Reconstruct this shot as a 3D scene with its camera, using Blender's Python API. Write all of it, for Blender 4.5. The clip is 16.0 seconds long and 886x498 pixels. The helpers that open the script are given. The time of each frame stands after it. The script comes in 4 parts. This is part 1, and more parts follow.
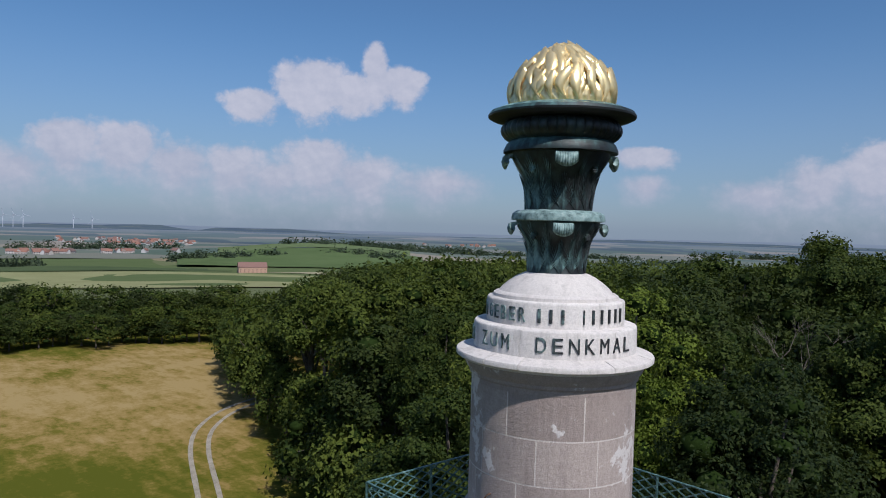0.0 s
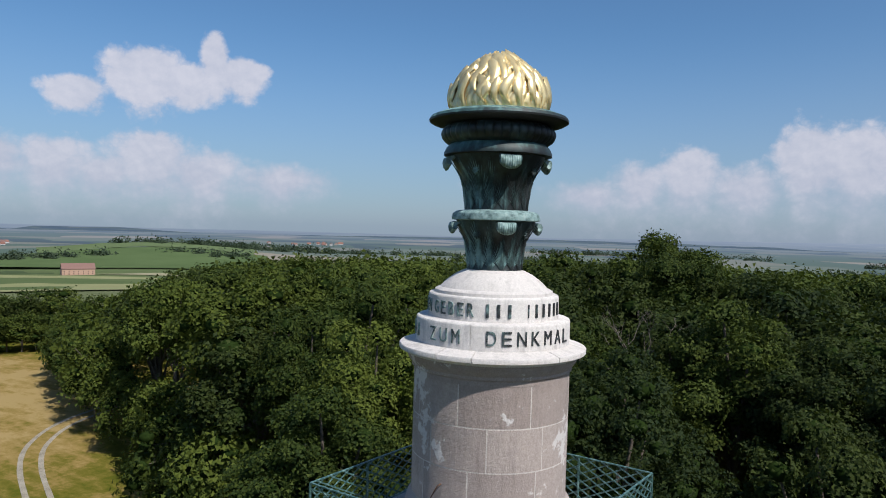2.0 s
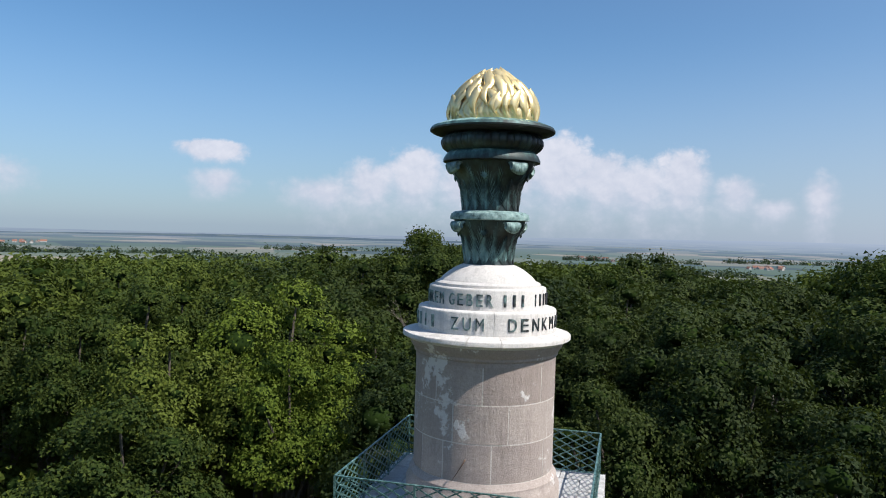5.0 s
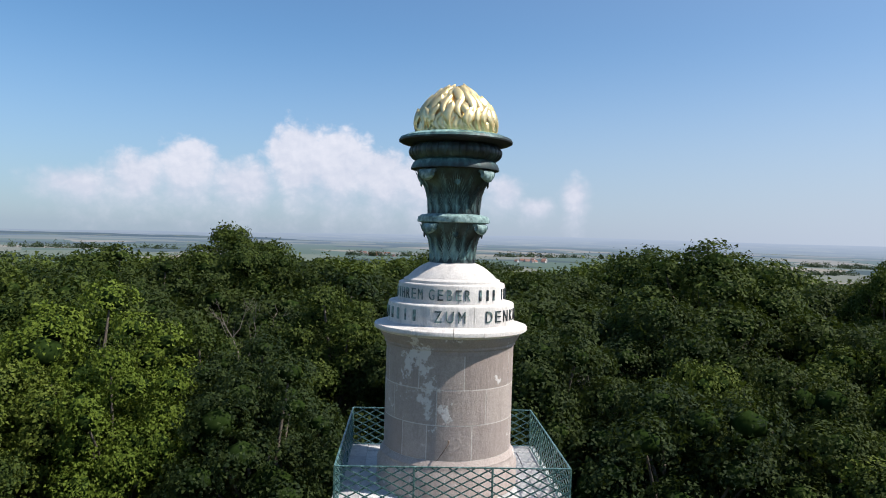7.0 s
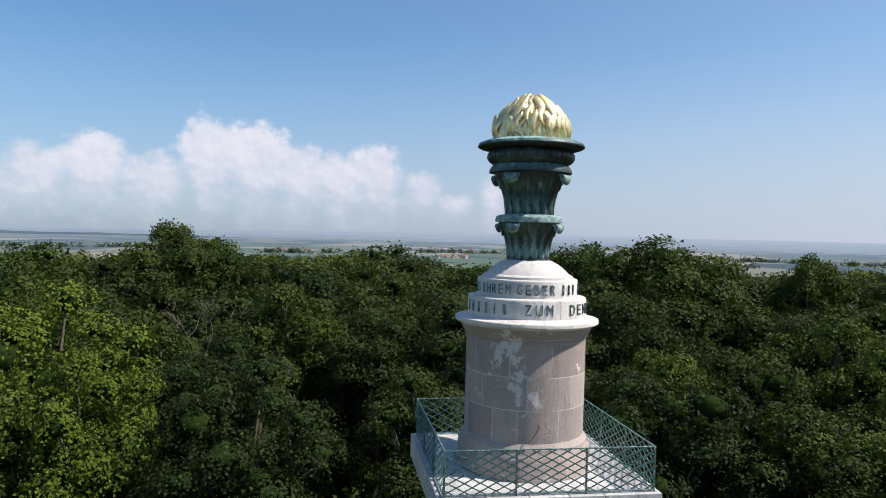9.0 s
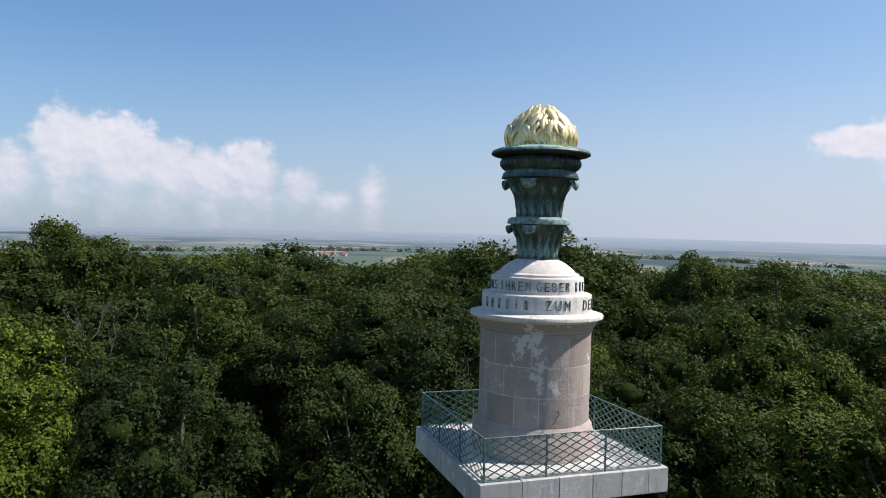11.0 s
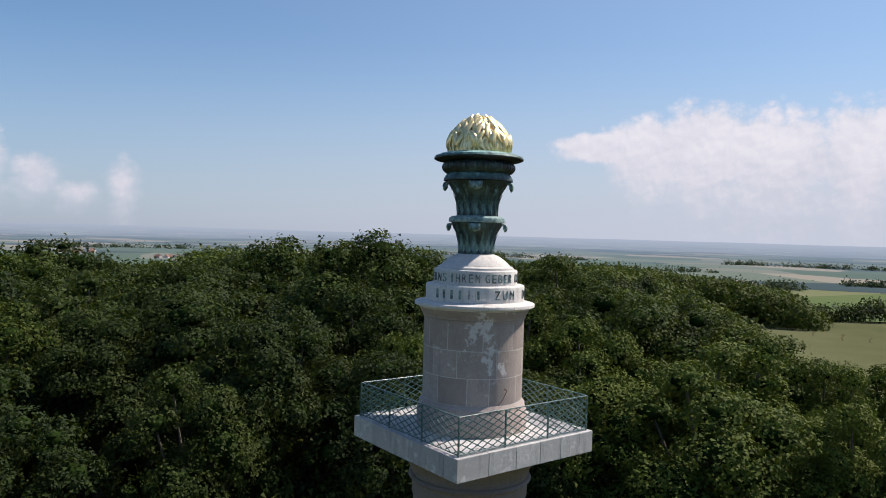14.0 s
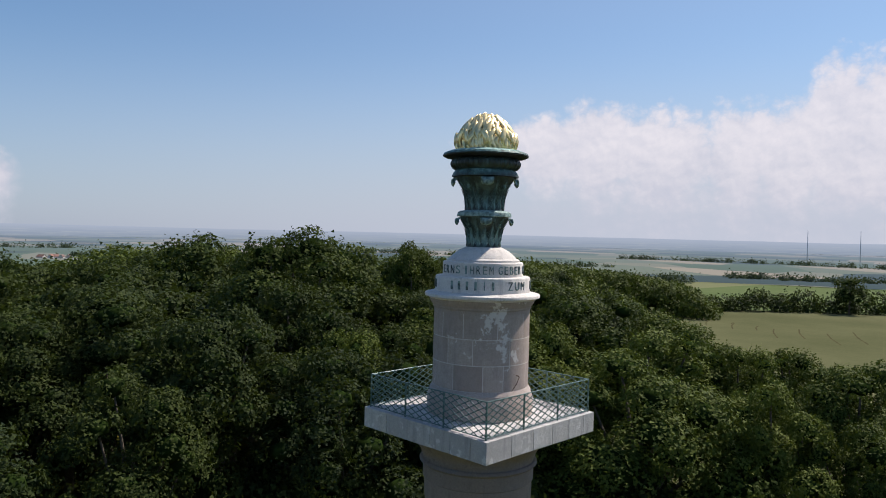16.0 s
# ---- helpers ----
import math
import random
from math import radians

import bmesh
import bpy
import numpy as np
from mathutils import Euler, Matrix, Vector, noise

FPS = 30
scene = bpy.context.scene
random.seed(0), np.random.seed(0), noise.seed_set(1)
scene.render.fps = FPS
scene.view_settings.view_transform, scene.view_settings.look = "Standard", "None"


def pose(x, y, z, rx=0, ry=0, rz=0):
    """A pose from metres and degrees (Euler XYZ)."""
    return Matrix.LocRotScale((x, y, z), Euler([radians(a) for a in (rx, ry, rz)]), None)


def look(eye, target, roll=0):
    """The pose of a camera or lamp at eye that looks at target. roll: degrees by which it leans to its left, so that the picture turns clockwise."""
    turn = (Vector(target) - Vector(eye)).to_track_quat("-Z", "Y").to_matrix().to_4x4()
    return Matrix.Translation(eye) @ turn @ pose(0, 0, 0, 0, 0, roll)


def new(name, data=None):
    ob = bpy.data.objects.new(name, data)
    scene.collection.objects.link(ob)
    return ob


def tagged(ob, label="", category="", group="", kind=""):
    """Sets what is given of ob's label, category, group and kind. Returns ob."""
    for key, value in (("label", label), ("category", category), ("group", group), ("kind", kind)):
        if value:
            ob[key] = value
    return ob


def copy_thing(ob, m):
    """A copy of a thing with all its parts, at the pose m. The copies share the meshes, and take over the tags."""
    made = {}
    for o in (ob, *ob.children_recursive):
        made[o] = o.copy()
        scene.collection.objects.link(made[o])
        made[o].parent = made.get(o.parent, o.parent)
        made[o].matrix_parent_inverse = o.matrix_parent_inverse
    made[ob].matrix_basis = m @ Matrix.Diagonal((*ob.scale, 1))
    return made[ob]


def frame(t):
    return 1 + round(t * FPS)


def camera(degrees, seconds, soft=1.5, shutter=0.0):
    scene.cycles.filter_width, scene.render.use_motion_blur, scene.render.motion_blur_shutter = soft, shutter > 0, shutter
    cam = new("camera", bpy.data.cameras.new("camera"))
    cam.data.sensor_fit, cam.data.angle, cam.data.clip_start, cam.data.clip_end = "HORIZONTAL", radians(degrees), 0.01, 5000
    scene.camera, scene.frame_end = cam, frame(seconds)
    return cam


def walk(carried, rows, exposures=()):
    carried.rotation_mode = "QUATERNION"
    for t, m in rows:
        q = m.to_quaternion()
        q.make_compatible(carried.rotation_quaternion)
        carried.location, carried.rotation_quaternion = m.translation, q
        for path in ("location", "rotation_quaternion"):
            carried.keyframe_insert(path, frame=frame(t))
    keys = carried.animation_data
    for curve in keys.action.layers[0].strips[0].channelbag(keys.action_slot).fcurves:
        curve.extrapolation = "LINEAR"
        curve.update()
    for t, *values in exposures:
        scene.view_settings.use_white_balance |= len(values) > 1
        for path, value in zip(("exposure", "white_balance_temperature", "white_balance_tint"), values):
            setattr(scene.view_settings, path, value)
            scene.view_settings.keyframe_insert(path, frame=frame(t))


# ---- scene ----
cam = camera(63.7, 16.0, 1.0)
# seconds, place, turn in degrees
ROWS = [
    (0.0, -9.049, -7.122, 28.743, 88.098, -1.655, -42.665),
    (0.5, -9.309, -6.956, 28.741, 88.170, -1.616, -46.982),
    (1.0, -9.602, -6.743, 28.732, 88.153, -1.628, -47.319),
    (1.5, -9.920, -6.491, 28.726, 88.295, -1.669, -54.205),
    (2.0, -10.283, -6.146, 28.719, 88.287, -1.630, -54.922),
    (2.5, -10.715, -5.696, 28.701, 88.360, -1.672, -59.078),
    (3.0, -11.187, -5.168, 28.687, 88.502, -1.713, -65.353),
    (5.5, -13.538, -1.508, 28.636, 88.569, -1.672, -79.840),
    (6.0, -13.924, -0.636, 28.644, 88.632, -1.688, -85.315),
    (6.5, -14.263, 0.239, 28.648, 88.685, -1.693, -89.889),
    (7.0, -14.549, 1.107, 28.649, 88.699, -1.679, -93.534),
    (7.5, -14.767, 1.978, 28.647, 88.712, -1.635, -96.980),
    (8.0, -14.907, 2.848, 28.636, 88.665, -1.581, -98.725),
    (10.5, -15.108, 6.995, 28.620, 88.570, -1.532, -105.366),
    (11.0, -15.081, 7.785, 28.624, 88.631, -1.564, -109.686),
    (11.5, -15.010, 8.545, 28.623, 88.672, -1.576, -113.265),
    (12.0, -14.890, 9.285, 28.622, 88.713, -1.599, -116.805),
    (12.5, -14.728, 10.033, 28.609, 88.726, -1.615, -119.672),
    (13.0, -14.546, 10.765, 28.596, 88.730, -1.631, -122.388),
    (13.5, -14.328, 11.461, 28.580, 88.744, -1.638, -124.665),
    (14.0, -14.059, 12.149, 28.548, 88.767, -1.674, -128.132),
    (14.5, -13.747, 12.816, 28.522, 88.790, -1.603, -131.481),
    (15.0, -13.413, 13.461, 28.492, 88.794, -1.533, -133.740),
    (15.5, -13.049, 14.098, 28.437, 88.777, -1.462, -135.639),
    (16.0, -12.678, 14.654, 28.398, 88.720, -1.401, -135.859),
]

EXPOSURES = [(0.0, -0.27, 6050, 16), (1.5, -0.10, 6200, 14), (3.0, 0.10, 6350, 11), (5.5, 0.33, 6400, 11), (8.0, 0.40, 6500, 12), (11.0, 0.39, 6650, 13), (16.0, 0.23, 6750, 15)]
walk(cam, [(t, pose(*place)) for t, *place in ROWS], EXPOSURES)

# ---- light ----
SUN_AZ, SUN_EL = 195.0, 52.0
world = bpy.data.worlds.new("sky")
scene.world = world
world.use_nodes = True
wt = world.node_tree
wt.nodes.clear()


class Net:
    """Short hand for shader nodes: a value or a socket may be given for any input."""

    def __init__(self, tree):
        self.tree = tree

    def put(self, sock, v):
        if isinstance(v, bpy.types.NodeSocket):
            self.tree.links.new(v, sock)
        elif isinstance(v, (tuple, list)) and len(v) == 3 and sock.type == "RGBA":
            sock.default_value = (*v, 1)
        else:
            sock.default_value = v

    def node(self, kind, props=None, **ins):
        n = self.tree.nodes.new(kind)
        for k, v in (props or {}).items():
            setattr(n, k, v)
        for k, v in ins.items():
            self.put(n.inputs[int(k[1:])] if k[0] == "i" and k[1:].isdigit() else n.inputs[k.replace("_", " ")], v)
        return n

    def math(self, op, a, b=0.0, c=0.0, clamp=False):
        n = self.tree.nodes.new("ShaderNodeMath")
        n.operation, n.use_clamp = op, clamp
        for i, v in enumerate((a, b, c)):
            self.put(n.inputs[i], v)
        return n.outputs[0]

    def vec(self, op, a, b=(0, 0, 0)):
        n = self.tree.nodes.new("ShaderNodeVectorMath")
        n.operation = op
        self.put(n.inputs[0], a)
        if op == "SCALE":
            self.put(n.inputs["Scale"], b)
        else:
            self.put(n.inputs[1], b)
        return n.outputs["Value"] if op in ("LENGTH", "DOT_PRODUCT", "DISTANCE") else n.outputs[0]

    def noise(self, co, scale, detail=4.0, rough=0.55, distort=0.0):
        n = self.node("ShaderNodeTexNoise", None, Scale=scale, Detail=detail, Roughness=rough, Distortion=distort)
        if co is not None:
            self.put(n.inputs["Vector"], co)
        return n.outputs[0]

    def ramp(self, fac, stops, interp="LINEAR"):
        n = self.tree.nodes.new("ShaderNodeValToRGB")
        e = n.color_ramp.elements
        n.color_ramp.interpolation = interp
        while len(e) < len(stops):
            e.new(0.5)
        for el, (p, c) in zip(e, stops):
            el.position, el.color = p, (*c, 1) if isinstance(c, tuple) else (c, c, c, 1)
        self.put(n.inputs[0], fac)
        return n.outputs[0]

    def mix(self, fac, a, b, blend="MIX"):
        n = self.tree.nodes.new("ShaderNodeMix")
        n.data_type, n.blend_type = "RGBA", blend
        self.put(n.inputs["Factor"], fac)
        self.put(n.inputs[6], a)
        self.put(n.inputs[7], b)
        return n.outputs[2]


w = Net(wt)
sky = w.node("ShaderNodeTexSky", {"sky_type": "NISHITA", "sun_disc": False, "sun_elevation": radians(SUN_EL),
                                  "sun_rotation": radians(SUN_AZ), "altitude": 350.0, "air_density": 1.0,
                                  "dust_density": 0.8, "ozone_density": 1.8})
way = w.node("ShaderNodeTexCoord").outputs["Generated"]
sep = w.node("ShaderNodeSeparateXYZ", None, Vector=way)
az = w.math("MULTIPLY", w.math("ARCTAN2", sep.outputs[0], sep.outputs[1]), 57.2958)
el = w.math("MULTIPLY", w.math("ARCSINE", sep.outputs[2]), 57.2958)
place = w.node("ShaderNodeCombineXYZ", None, X=az, Y=el).outputs[0]
# cumulus heads: azimuth, elevation of the top, half width, depth below the top, in degrees
CLOUDS = [(32.0, 12.4, 1.9, 3.2), (27.6, 9.9, 1.5, 1.7), (34.9, 11.4, 1.5, 2.2), (37.0, 13.8, 0.7, 3.2), (39.0, 12.2, 1.4, 2.0),
          (11.0, 4.6, 3.0, 3.0), (14.9, 6.7, 1.7, 3.6), (18.6, 6.6, 1.8, 3.2), (22.2, 5.6, 2.2, 3.6), (26.2, 5.4, 2.3, 3.6), (29.6, 4.6, 2.4, 3.0), (32.7, 6.2, 2.4, 4.4), (36.0, 5.2, 2.6, 4.0), (42.0, 4.4, 3.0, 2.6),
          (58.1, 6.4, 1.8, 1.2), (58.4, 4.3, 1.5, 1.8), (66.6, 3.9, 2.6, 2.6), (70.2, 5.2, 1.7, 3.6), (73.7, 6.2, 1.8, 4.6), (77.8, 5.1, 2.0, 3.8), (81.9, 8.0, 1.7, 5.4), (85.0, 7.5, 1.9, 5.4), (88.6, 6.2, 2.0, 4.6),
          (91.6, 5.4, 1.8, 4.0), (94.6, 6.4, 1.5, 4.6), (98.3, 4.6, 1.2, 2.4), (103.9, 4.6, 0.9, 3.4), (100.8, 3.0, 1.4, 1.6),
          (140.4, 8.0, 2.4, 1.5), (144.0, 8.9, 2.4, 4.4), (148.0, 9.8, 2.2, 7.2), (153.0, 9.0, 3.2, 8.0), (158.2, 9.4, 2.0, 8.4), (161.4, 9.2, 2.0, 8.4), (164.6, 12.2, 1.8, 11.0), (168.4, 12.0, 2.6, 11.0), (166.6, 5.4, 3.0, 3.0), (172.0, 9.5, 4.0, 6.0)]
field = None
for a, e, hw, deep in CLOUDS:
    off = w.vec("SUBTRACT", place, (a, e - 0.45 * deep, 0))
    d = w.vec("LENGTH", w.vec("ADD", w.vec("MULTIPLY", off, (0.54 / hw, 1.12 / deep, 0)), w.vec("MULTIPLY", w.vec("ABSOLUTE", off), (0, 0.40 / deep, 0))))
    f = w.math("SUBTRACT", 1.0, d)
    field = f if field is None else w.math("SMOOTH_MAX", field, f, 0.26)


def puffs(shift):
    """Cauliflower relief of the clouds; shift moves it over the sky."""
    co = w.vec("ADD", w.vec("MULTIPLY", place, (1.0, 1.15, 1.0)), shift)
    wobble = w.node("ShaderNodeTexNoise", None, Vector=co, Scale=0.9, Detail=3.0).outputs[1]
    co = w.vec("ADD", co, w.vec("SCALE", w.vec("SUBTRACT", wobble, (0.5, 0.5, 0.5)), 0.9))
    v = w.node("ShaderNodeTexVoronoi", {"feature": "SMOOTH_F1", "voronoi_dimensions": "2D", "normalize": True}, Vector=co, Scale=0.62, Detail=3.0, Roughness=0.55, Lacunarity=2.2, Smoothness=0.35)
    return w.math("SUBTRACT", 0.36, v.outputs["Distance"])


billow, lump = puffs((0.0, 0.0, 0.0)), puffs((-0.22, -0.42, 0.0))
wisp = w.math("SUBTRACT", w.noise(place, 0.33, 6.0, 0.52), 0.5)
body = w.math("ADD", field, w.math("ADD", w.math("MULTIPLY", billow, 0.68), w.math("MULTIPLY", wisp, 0.55)))
soft = w.node("ShaderNodeMapRange", None, Value=el, i1=1.0, i2=6.0, i3=1.15, i4=0.36).outputs[0]
cover = w.node("ShaderNodeMapRange", {"interpolation_type": "SMOOTHSTEP"}, Value=body, i1=0.10, i2=w.math("ADD", soft, 0.10)).outputs[0]
low = w.node("ShaderNodeMapRange", None, Value=el, i1=1.5, i2=8.0, i3=-0.22, i4=0.14).outputs[0]
shade = w.math("ADD", w.math("MULTIPLY", w.math("SUBTRACT", billow, lump), 0.42), w.math("ADD", w.math("ADD", w.math("MULTIPLY", body, 0.10), w.math("MULTIPLY", wisp, 0.55)), w.math("ADD", low, 0.48)), clamp=True)
cloud_tint = w.ramp(shade, [(0.0, (0.40, 0.455, 0.57)), (0.40, (0.52, 0.545, 0.63)), (0.80, (0.69, 0.685, 0.735))])
haze = w.node("ShaderNodeMapRange", {"interpolation_type": "SMOOTHSTEP"}, Value=el, i1=16.0, i2=-1.0, i3=0.0, i4=0.80).outputs[0]
SKY = 0.088
sunward = w.vec("DOT_PRODUCT", w.vec("NORMALIZE", w.vec("MULTIPLY", way, (1, 1, 0))), (math.sin(radians(SUN_AZ)), math.cos(radians(SUN_AZ)), 0.0))
glare = w.node("ShaderNodeMapRange", {"interpolation_type": "SMOOTHSTEP"}, Value=sunward, i1=-0.72, i2=0.88).outputs[0]
haze = w.math("MULTIPLY", haze, w.math("MULTIPLY_ADD", glare, 0.25, 0.74))
haze = w.math("ADD", haze, w.math("MULTIPLY", glare, 0.24), clamp=True)
blue = w.vec("MULTIPLY", w.vec("SCALE", sky.outputs[0], SKY), (0.755, 1.06, 1.23))
air = w.mix(haze, blue, w.mix(glare, (0.300, 0.350, 0.475), (0.440, 0.495, 0.590)))
seen = w.mix(w.math("MULTIPLY", cover, 0.88), air, cloud_tint)
back = w.node("ShaderNodeBackground", None, Color=seen, Strength=1.0)
w.node("ShaderNodeOutputWorld", None, Surface=back.outputs[0])

sun = new("sun", bpy.data.lights.new("sun", "SUN"))
sun.data.energy, sun.data.angle, sun.data.color = 5.0, radians(0.53), (1.0, 0.95, 0.87)
a, e = radians(SUN_AZ), radians(SUN_EL)
sun.matrix_world = look((math.sin(a) * math.cos(e) * 100, math.cos(a) * math.cos(e) * 100, math.sin(e) * 100), (0, 0, 0))


# ---- materials ----
def material(name, build):
    m = bpy.data.materials.new(name)
    m.use_nodes = True
    m.node_tree.nodes.clear()
    n = Net(m.node_tree)
    n.out = n.node("ShaderNodeOutputMaterial")
    build(n)
    return m


def surface(n, color, rough=0.7, metal=0.0, bump=None, strength=0.3, dist=0.02, **more):
    b = n.node("ShaderNodeBsdfPrincipled", None, Base_Color=color, Roughness=rough, Metallic=metal, **more)
    if bump is not None:
        n.put(b.inputs["Normal"], n.node("ShaderNodeBump", None, Strength=strength, Distance=dist, Height=bump).outputs[0])
    n.tree.links.new(b.outputs[0], n.out.inputs[0])
    return b


def obj_co(n):
    return n.node("ShaderNodeTexCoord").outputs["Object"]


def world_co(n):
    return n.node("ShaderNodeNewGeometry").outputs["Position"]


def make_stone(light, dark, stain, stain_at=0.62, spots=(), soil=0.35):
    def build(n):
        co = world_co(n)
        r = n.node("ShaderNodeObjectInfo").outputs["Random"]
        big, mid, fine = n.noise(co, 0.9, 5), n.noise(co, 5.0, 5, 0.6), n.noise(co, 60.0, 4, 0.7)
        c = n.mix(n.math("MULTIPLY", n.math("ADD", mid, n.math("MULTIPLY", n.math("SUBTRACT", r, 0.5), 1.0)), 1.0, clamp=True), dark, light)
        speck = n.noise(co, 22.0, 4, 0.75)
        c = n.mix(n.math("MULTIPLY", n.math("SUBTRACT", n.math("ADD", fine, speck), 0.85), 1.3, clamp=True), c, tuple(0.6 * v for v in dark))
        run = n.noise(n.vec("MULTIPLY", co, (6, 6, 0.9)), 1.0, 5, 0.65)
        c = n.mix(n.ramp(run, [(0.52, 0.0), (0.72, soil)]), c, tuple(0.5 * v for v in dark))
        worn = n.math("ADD", big, n.math("MULTIPLY", n.math("SUBTRACT", mid, 0.5), 1.3))
        for place, reach, gain in spots:
            near = n.node("ShaderNodeMapRange", {"interpolation_type": "SMOOTHSTEP"}, Value=n.vec("DISTANCE", co, place), i1=reach, i2=reach * 0.2, i3=0.0, i4=gain).outputs[0]
            worn = n.math("ADD", worn, near)
        s = n.node("ShaderNodeMapRange", None, Value=worn,
                   i1=stain_at, i2=stain_at + 0.08).outputs[0]
        c = n.mix(n.math("MULTIPLY", s, 0.75), c, stain)
        surface(n, c, 0.9, bump=n.math("ADD", n.math("ADD", fine, speck), n.math("MULTIPLY", mid, 1.5)), strength=0.7, dist=0.014)
    return build


# the first, widest spot makes the drum's south side paler
M_DRUM = material("grey_brown_sandstone", make_stone((0.47, 0.395, 0.35), (0.33, 0.268, 0.238), (0.70, 0.67, 0.64), 0.70, (((0.45, -1.20, 25.6), 1.2, 0.15), ((-1.15, 0.62, 26.25), 0.55, 0.20), ((-1.26, 0.33, 25.62), 0.60, 0.20), ((-1.27, 0.26, 25.2), 0.45, 0.21), ((-0.98, 0.85, 26.0), 0.75, 0.16))))
M_PALE = material("pale_limestone", make_stone((0.76, 0.72, 0.675), (0.63, 0.59, 0.55), (0.44, 0.41, 0.38), 0.68, (), 0.5))
M_ABACUS = material("grey_platform_stone", make_stone((0.56, 0.55, 0.535), (0.41, 0.40, 0.395), (0.60, 0.59, 0.58), 0.62, (), 0.5))
M_MORTAR = material("pale_mortar", make_stone((0.72, 0.67, 0.61), (0.60, 0.55, 0.50), (0.4, 0.37, 0.34), 0.75))
M_SHAFT = material("column_sandstone", make_stone((0.26, 0.22, 0.195), (0.18, 0.15, 0.135), (0.14, 0.115, 0.10), 0.70))


def make_bronze(n):
    co = obj_co(n)
    g = n.noise(co, 3.5, 6, 0.65)
    streak = n.noise(n.vec("MULTIPLY", co, (9, 9, 1.3)), 1.0, 5, 0.6)
    # upward faces turn a paler green
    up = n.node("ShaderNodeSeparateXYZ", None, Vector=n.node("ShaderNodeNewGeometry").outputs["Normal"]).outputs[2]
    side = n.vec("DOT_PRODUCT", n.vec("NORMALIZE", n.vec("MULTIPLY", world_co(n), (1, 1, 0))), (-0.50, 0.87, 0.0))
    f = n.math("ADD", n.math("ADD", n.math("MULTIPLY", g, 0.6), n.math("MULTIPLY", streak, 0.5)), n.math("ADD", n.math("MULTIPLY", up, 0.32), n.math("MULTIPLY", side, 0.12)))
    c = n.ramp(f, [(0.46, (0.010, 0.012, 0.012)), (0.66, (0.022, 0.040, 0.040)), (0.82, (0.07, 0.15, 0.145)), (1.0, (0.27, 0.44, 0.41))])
    surface(n, c, 0.55, 0.15, bump=n.noise(co, 30, 4), strength=0.25, dist=0.01)


M_BRONZE = material("patinated_bronze", make_bronze)


def make_verdigris(n):
    co = obj_co(n)
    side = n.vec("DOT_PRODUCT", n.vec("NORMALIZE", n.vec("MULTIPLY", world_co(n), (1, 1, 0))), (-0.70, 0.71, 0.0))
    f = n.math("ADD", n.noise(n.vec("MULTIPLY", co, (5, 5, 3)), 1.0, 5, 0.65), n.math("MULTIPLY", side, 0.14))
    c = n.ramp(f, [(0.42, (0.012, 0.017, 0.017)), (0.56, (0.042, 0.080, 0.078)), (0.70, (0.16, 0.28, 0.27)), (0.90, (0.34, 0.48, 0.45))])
    surface(n, c, 0.55, 0.1, bump=n.noise(co, 30, 4), strength=0.2, dist=0.008)


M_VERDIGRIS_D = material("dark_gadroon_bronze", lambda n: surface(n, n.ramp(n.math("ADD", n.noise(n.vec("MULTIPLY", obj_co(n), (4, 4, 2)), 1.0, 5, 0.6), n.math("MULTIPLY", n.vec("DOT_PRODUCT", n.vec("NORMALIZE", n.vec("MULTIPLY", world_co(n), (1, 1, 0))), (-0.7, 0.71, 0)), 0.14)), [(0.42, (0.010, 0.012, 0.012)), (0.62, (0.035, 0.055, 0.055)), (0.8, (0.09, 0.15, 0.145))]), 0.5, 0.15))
M_VERDIGRIS = material("verdigris_relief", make_verdigris)


def make_green_iron(n):
    co = obj_co(n)
    c = n.ramp(n.noise(co, 14, 5, 0.6), [(0.3, (0.018, 0.050, 0.048)), (0.5, (0.055, 0.125, 0.115)), (0.72, (0.22, 0.34, 0.32))])
    surface(n, c, 0.34, 0.0, bump=n.noise(co, 60, 3), strength=0.2, dist=0.004)


M_IRON = material("green_painted_iron", make_green_iron)


def make_gold(n):
    co = obj_co(n)
    c = n.ramp(n.noise(co, 9, 5, 0.6), [(0.3, (0.90, 0.68, 0.30)), (0.7, (1.0, 0.82, 0.46))])
    surface(n, c, 0.33, 0.68, bump=n.noise(co, 18, 3), strength=0.12, dist=0.01)


M_GOLD = material("gilded_bronze", make_gold)
M_SHELL = material("pale_verdigris", lambda n: surface(n, n.ramp(n.noise(obj_co(n), 10, 5, 0.6), [(0.3, (0.05, 0.09, 0.088)), (0.52, (0.22, 0.33, 0.315)), (0.75, (0.40, 0.50, 0.48))]), 0.65, 0.05))
M_RUST = material("rusty_iron", lambda n: surface(n, n.ramp(n.noise(obj_co(n), 20, 4), [(0.3, (0.05, 0.03, 0.02)), (0.7, (0.16, 0.08, 0.045))]), 0.8, 0.3))


def make_letter(n):
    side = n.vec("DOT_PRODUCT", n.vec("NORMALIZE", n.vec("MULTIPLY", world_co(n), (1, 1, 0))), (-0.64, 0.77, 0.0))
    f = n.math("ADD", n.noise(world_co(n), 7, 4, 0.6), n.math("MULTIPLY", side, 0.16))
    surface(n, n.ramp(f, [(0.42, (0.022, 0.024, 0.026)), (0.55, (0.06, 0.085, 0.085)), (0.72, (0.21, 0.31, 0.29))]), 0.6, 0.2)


M_LETTER = material("weathered_letter_bronze", make_letter)


